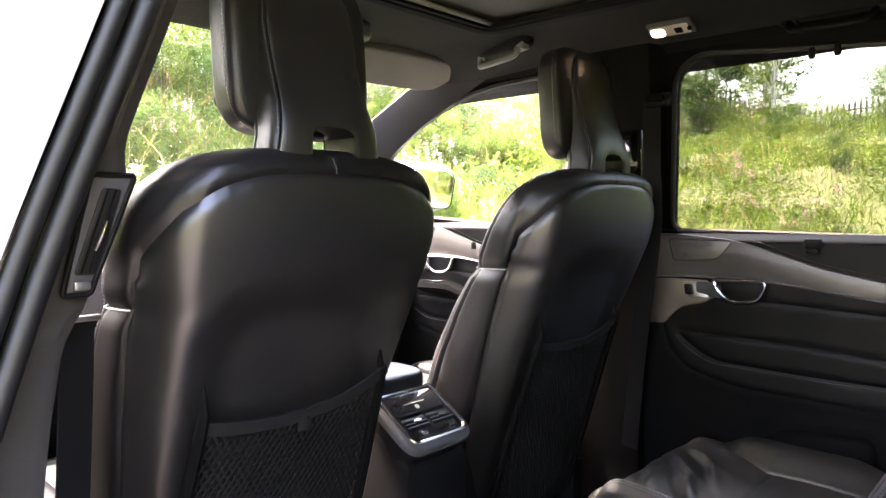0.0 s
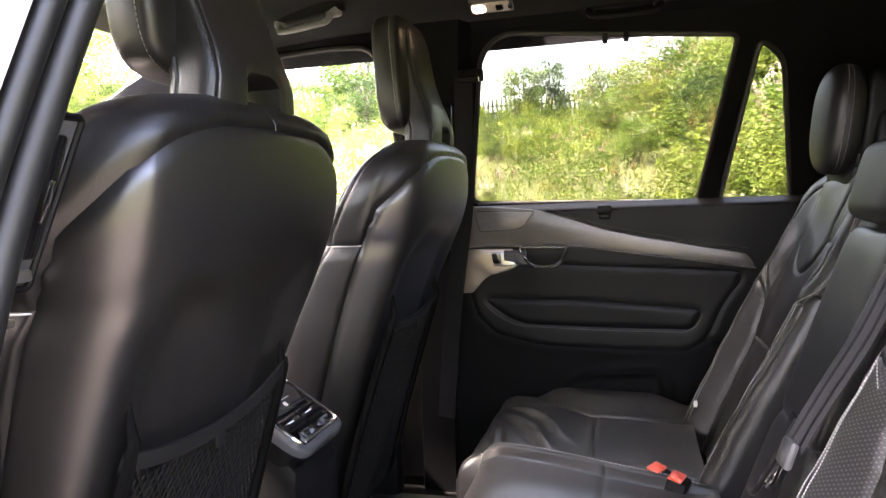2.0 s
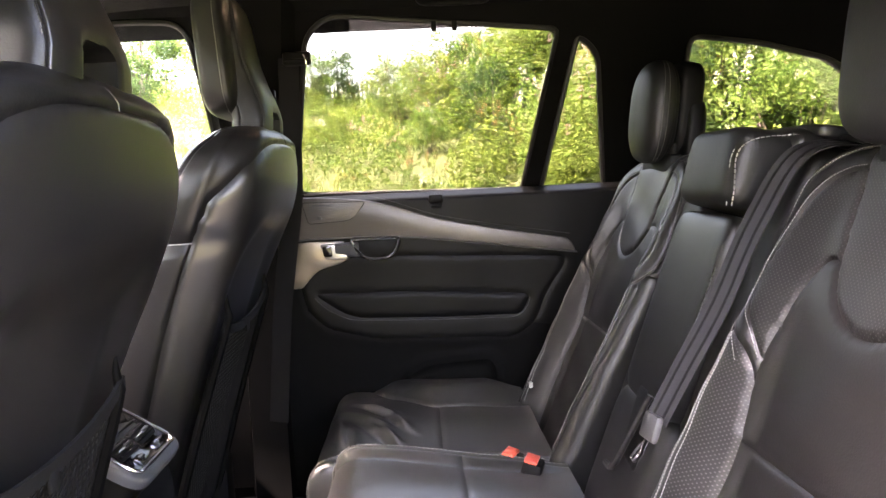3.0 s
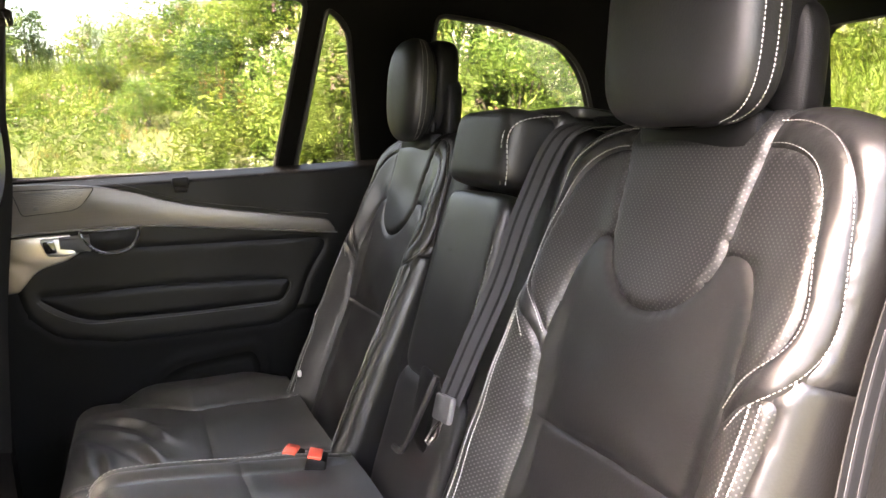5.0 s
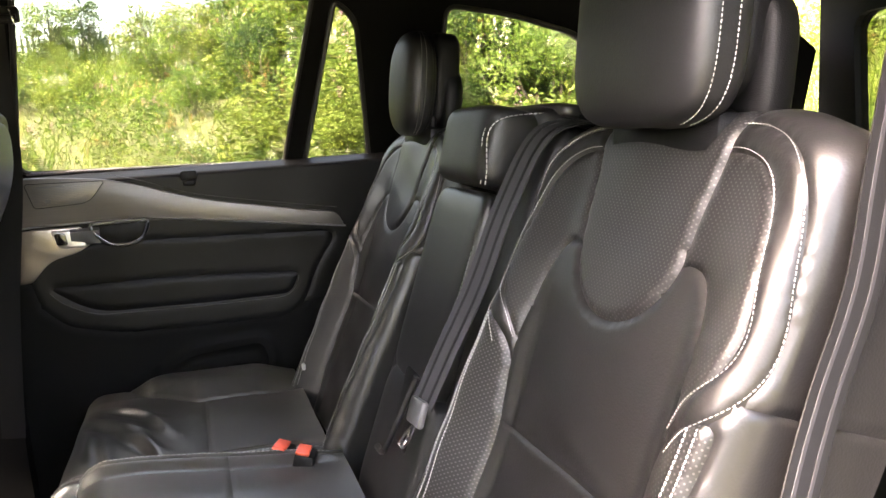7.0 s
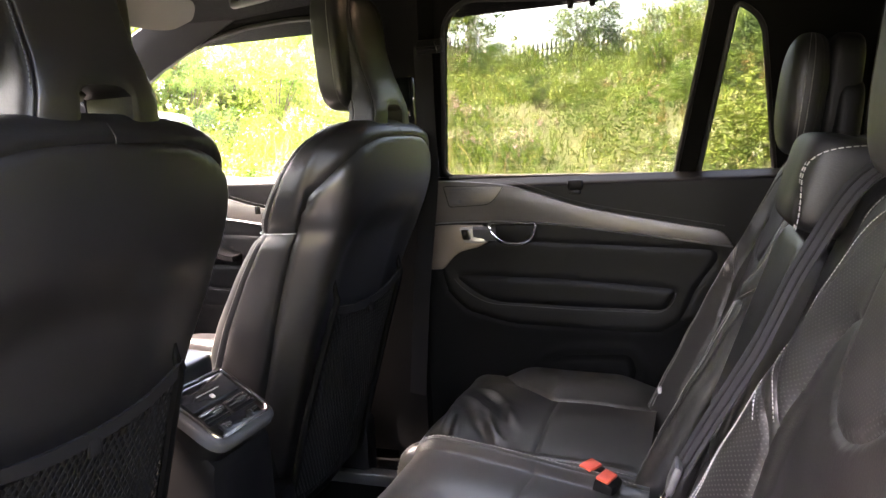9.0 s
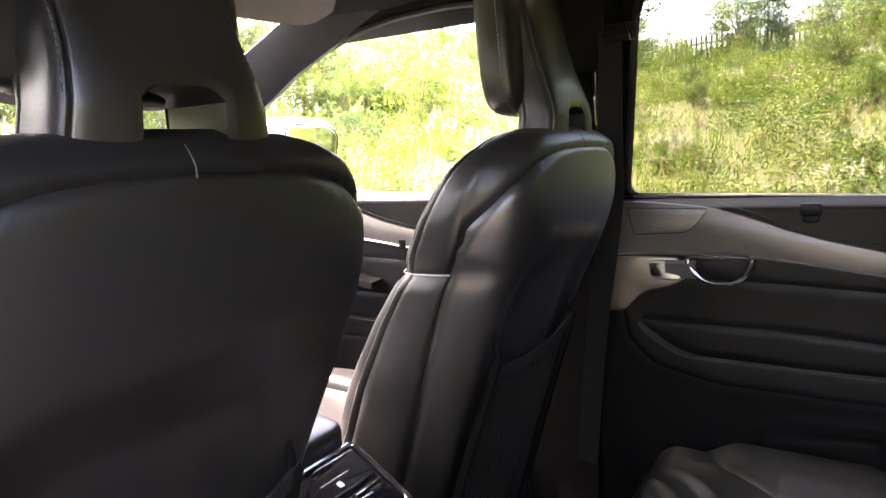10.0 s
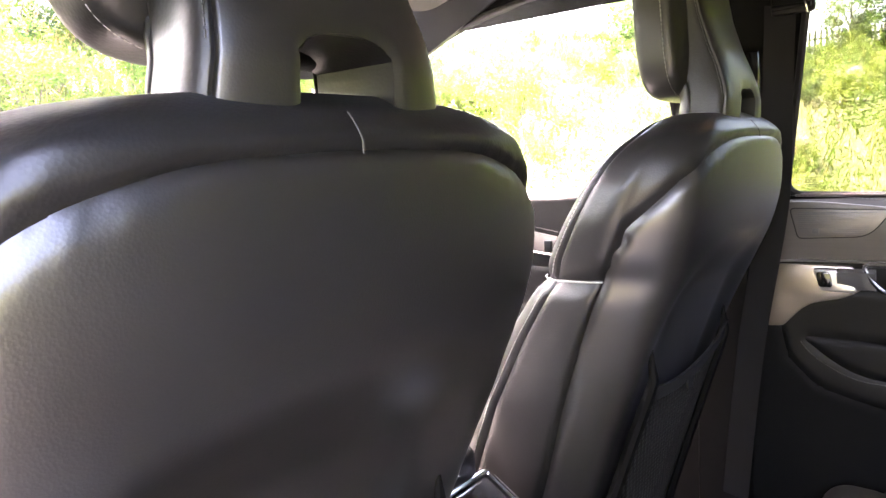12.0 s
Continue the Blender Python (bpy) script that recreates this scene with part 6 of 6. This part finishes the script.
spots = [(13.6, 0.9, 0.60), (14.4, 0.2, 0.55), (18.4, 3.9, 0.5), (10.4, -0.8, 0.55), (12.4, 1.0, 0.45), (11.6, 3.2, 0.34), (13.0, 4.6, 0.36), (9.6, 2.4, 0.28), (10.6, 5.0, 0.32), (12.6, 2.2, 0.42), (14.9, 4.5, 0.75), (15.0, 5.6, 0.70), (14.4, 6.4, 0.80), (16.6, 6.6, 0.85), (17.8, 2.2, 0.62), (14.2, 7.4, 0.75), (15.8, 5.0, 0.70), (15.6, 8.2, 0.85), (17.2, 3.2, 0.55), (13.8, 5.4, 0.45)]
for _ in range(62):     # behind and beside, taller towards the rear
    a = rs.uniform(-1.0, 1.0)
    x, y = rs.uniform(5.2, 13.5), rs.uniform(-9.5, 0.8)
    y = min(y, -1.3 - 0.1 * rs.uniform()) if x < 9.5 else y
    spots.append((x, y, rs.uniform(0.75, 1.25) * (0.78 if y > -1.7 and x > 9.5 else 1.0)))
spots += [(8.0, -0.5, 0.70), (8.5, -1.3, 0.95), (7.5, -2.0, 0.95), (9.2, -0.6, 0.85), (7.2, -1.1, 0.55), (6.8, -2.6, 0.9), (9.0, -2.2, 1.2), (7.0, -3.4, 1.0), (8.6, 0.3, 0.45), (10.0, 0.2, 0.6)]
for _ in range(20):
    spots.append((rs.uniform(13.5, 19.0), rs.uniform(0.5, 14), rs.uniform(0.35, 0.6)))
for _ in range(32):     # in front
    spots.append((rs.uniform(-5, 12), rs.uniform(8.8, 15), rs.uniform(0.7, 1.25)))
for _ in range(16):
    spots.append((rs.uniform(5.5, 10), rs.uniform(6.3, 9.5), rs.uniform(0.5, 0.8)))
for _ in range(14):     # astern
    spots.append((rs.uniform(-4, 7), rs.uniform(-12, -6.3), rs.uniform(0.8, 1.25)))
for y in np.arange(-3, 17, 1.6):
    spots.append((21.6 + rs.uniform(-0.8, 0.6), y, rs.uniform(0.36, 0.55)))
for y in np.arange(-3, 11, 1.7):
    spots.append((24.4 + rs.uniform(-0.4, 0.6), y, rs.uniform(0.42, 0.66)))
scatter(bushes, spots)
spots = []
for _ in range(110):
    y = rs.uniform(-6, 10.5)
    spots.append((rs.uniform(4.6, 11.5), y, rs.uniform(0.7, 1.2) if y < 0 else rs.uniform(0.3, 0.6)))
for _ in range(50):
    spots.append((rs.uniform(-3, 9.5), rs.uniform(6.0, 11.5), rs.uniform(0.7, 1.2)))
for _ in range(16):
    spots.append((rs.uniform(-3, 6), rs.uniform(-8, -5), rs.uniform(0.7, 1.2)))
scatter(plants, spots)

# long grass over the bank
def grass(n, xr, yr, hmin, hmax):
    x, y = rs.uniform(*xr, n), rs.uniform(*yr, n)
    z = bank(x, y)
    k = z > 0.02
    x, y, z = x[k], y[k], z[k]
    n = len(x)
    h = rs.uniform(hmin, hmax, n) * (0.75 + 0.35 * np.sin(1.3 * x + 0.7 * y) * np.cos(1.1 * y))
    a = rs.uniform(0, 2 * math.pi, n)
    bend = rs.uniform(0.4, 1.9, n) * h
    w = rs.uniform(0.003, 0.008, n)
    b = np.stack([x, y, z - 0.02], -1)
    dx = np.stack([np.cos(a), np.sin(a), 0 * a], -1)
    sx = np.stack([-np.sin(a), np.cos(a), 0 * a], -1) * w[:, None]
    up = np.array((0, 0, 1.0))
    mid = b + up * (h * 0.6)[:, None] + dx * (bend * 0.35)[:, None]
    tip = b + up * h[:, None] + dx * bend[:, None]
    v = np.stack([b - sx, b + sx, mid + sx * 0.8, mid - sx * 0.8, tip], 1).reshape(-1, 3)
    i = np.arange(n)[:, None] * 5
    return v, (i + np.array([[0, 1, 2]])).tolist() + (i + np.array([[0, 2, 3]])).tolist() + (i + np.array([[3, 2, 4]])).tolist()


tagged(part("long_grass", join(grass(52000, (3.4, 14.5), (-8, 12), 0.10, 0.30), grass(16000, (14, 23), (-4, 16), 0.4, 0.9), grass(30000, (-4, 11), (5.5, 13), 0.2, 0.6), grass(9000, (-3, 7), (-9, -4.5), 0.2, 0.6)), GRASS, None, at=(0, 0, 0), smooth=False), "long green grass on the bank", "grass", kind="stuff")
def herbs(n, xr, yr, hmax, leaf):
    """Small leaves of low plants close over the ground, gathered in patches."""
    x, y = rs.uniform(*xr, n), rs.uniform(*yr, n)
    keep = (np.sin(2.1 * x + 1.3 * y) + np.sin(3.7 * y - 1.9 * x) + np.sin(0.9 * x * y * 0.3) + rs.normal(0, 0.6, n)) > -0.2
    x, y = x[keep], y[keep]
    z = bank(x, y)
    k = z > 0.03
    h = rs.uniform(0, 1, k.sum()) ** 0.7 * hmax * (0.5 + 0.5 * np.abs(np.sin(3 * x[k]) * np.cos(2.3 * y[k])))
    return leaves(np.stack([x[k], y[k], z[k] + h], -1), leaf, leaf * 0.5)


HERB = leafy("herb_leaf", (0.06, 0.12, 0.018), (0.20, 0.23, 0.042))
tagged(part("low_herbs", join(herbs(95000, (3.6, 15), (-8, 12), 0.42, 0.06), herbs(36000, (-4, 11), (5.5, 14), 0.45, 0.075)), HERB, None, at=(0, 0, 0), smooth=False), "low leafy weeds among the grass", "weeds", kind="stuff")
tagged(part("dark_herbs", join(herbs(60000, (3.6, 15), (-8, 12), 0.40, 0.06), herbs(16000, (-4, 11), (5.5, 14), 0.35, 0.07)), GREEN, None, at=(0, 0, 0), smooth=False), "darker green weeds among the grass", "weeds", kind="stuff")
tagged(part("small_flowers", join(herbs(3500, (3.8, 13), (-8, 11), 0.55, 0.035), herbs(7000, (-4, 11), (5.5, 13), 0.6, 0.04)), WHITE, None, at=(0, 0, 0), smooth=False), "scattered pale flower heads", "flowers", kind="stuff")
tagged(part("dry_grass", join(grass(1500, (4.2, 12.5), (-6, 11), 0.3, 0.6), grass(4000, (-4, 9), (7, 13), 0.3, 0.8)), DRY, None, at=(0, 0, 0), smooth=False), "dry straw coloured grass stalks", "grass", kind="stuff")


def tree(name, label, h, w, n, leaf, material, bark):
    t = thing(name, (0, 0, 0), label, "tree", group="trees behind the bank")
    p, c = crown_points(n, 44, (w * 0.42, w * 0.42, h * 0.34), w * 0.13)
    p[:, 2] += h * 0.62
    c = c + np.array((0, 0, h * 0.62))
    tr = tube(curve([(0, 0, -0.3), (0.05 * w, 0.02 * w, h * 0.3), (0.02 * w, -0.03 * w, h * 0.62), (0, 0, h * 0.9)], 5), np.linspace(0.075, 0.02, 16), 8)
    lm_ = [tube(curve([(0.03 * w, 0, h * (0.25 + 0.02 * i)), ((q[0]) * 0.5, (q[1]) * 0.5, q[2] * 0.85), tuple(q)], 4), np.linspace(0.03, 0.006, 9), 5) for i, q in enumerate(c[:14])]
    part("trunk", tr, bark, t, "tapered trunk")
    part("limbs", join(*lm_), bark, t, "thin limbs")
    part("crown", leaves(p, leaf, leaf * 0.55), material, t, "open leafy crown", smooth=False)
    return t


trees = [tree("birch_tree", "slender birch with a pale trunk", 6.0, 3.4, 5500, 0.12, GREEN, BIRCH),
         tree("alder_tree", "dark green alder behind the fence", 5.4, 4.2, 6500, 0.13, DARK, BARK),
         tree("sallow_tree", "grey green sallow tree", 5.0, 4.4, 6500, 0.12, GREEN, BARK)]
spots = [(15.4, 4.9, 0.62), (14.9, 6.3, 0.55), (16.2, 7.2, 0.60), (17.0, 5.7, 0.58), (18.2, 2.4, 0.40), (17.6, 3.0, 0.40), (17.5, 8.6, 0.75), (17.0, 10.4, 0.85), (19.0, 1.2, 0.32), (25.5, -1.6, 0.30), (18.0, 14.5, 1.0), (15.0, 14.5, 1.0), (19.5, 12.5, 0.95)]
spots += [(rs.uniform(-6, 13), rs.uniform(13, 18), rs.uniform(0.85, 1.2)) for _ in range(14)] + [(rs.uniform(-5, 13), rs.uniform(-17, -12), rs.uniform(0.9, 1.2)) for _ in range(6)] + [(rs.uniform(14, 18), min(rs.uniform(-10, -2), -5.0), rs.uniform(0.8, 1.1)) for _ in range(6)]
# unseen row of trees added on the open side to block low sky light
spots += [(-6.3 + rs.uniform(-0.4, 0.4), y, rs.uniform(0.65, 0.85)) for y in np.arange(-6.0, 9.0, 1.4)]
scatter(trees, spots)

# palisade fence along the top of the bank
fence = thing("fence", (23.0, 5.0, 3.7), "dark steel palisade fence along the bank top", "fence")
fy = np.arange(-4.0, 9.5, 0.15)
pale = None
for y in fy:
    x = 23.0
    z = float(bank(x, y))
    g = join(box((x, y, z + 0.27), (0.02, 0.065, 1.15), 0.004, seg=1), box((x, y, z + 0.89), (0.018, 0.03, 0.12), 0.008, seg=1))
    if pale is None:
        pale = part("pale", g, IRON, fence, "", smooth=False)
        pz, py = z, y
    else:
        o = pale.copy()
        scene.collection.objects.link(o)
        o.location = (0, y - py, z - pz)
for zo in (0.1, 0.66):
    part("rail", tube([(23.04, y, float(bank(23.0, y)) + zo) for y in fy[::6]], 0.03, 6), IRON, fence)
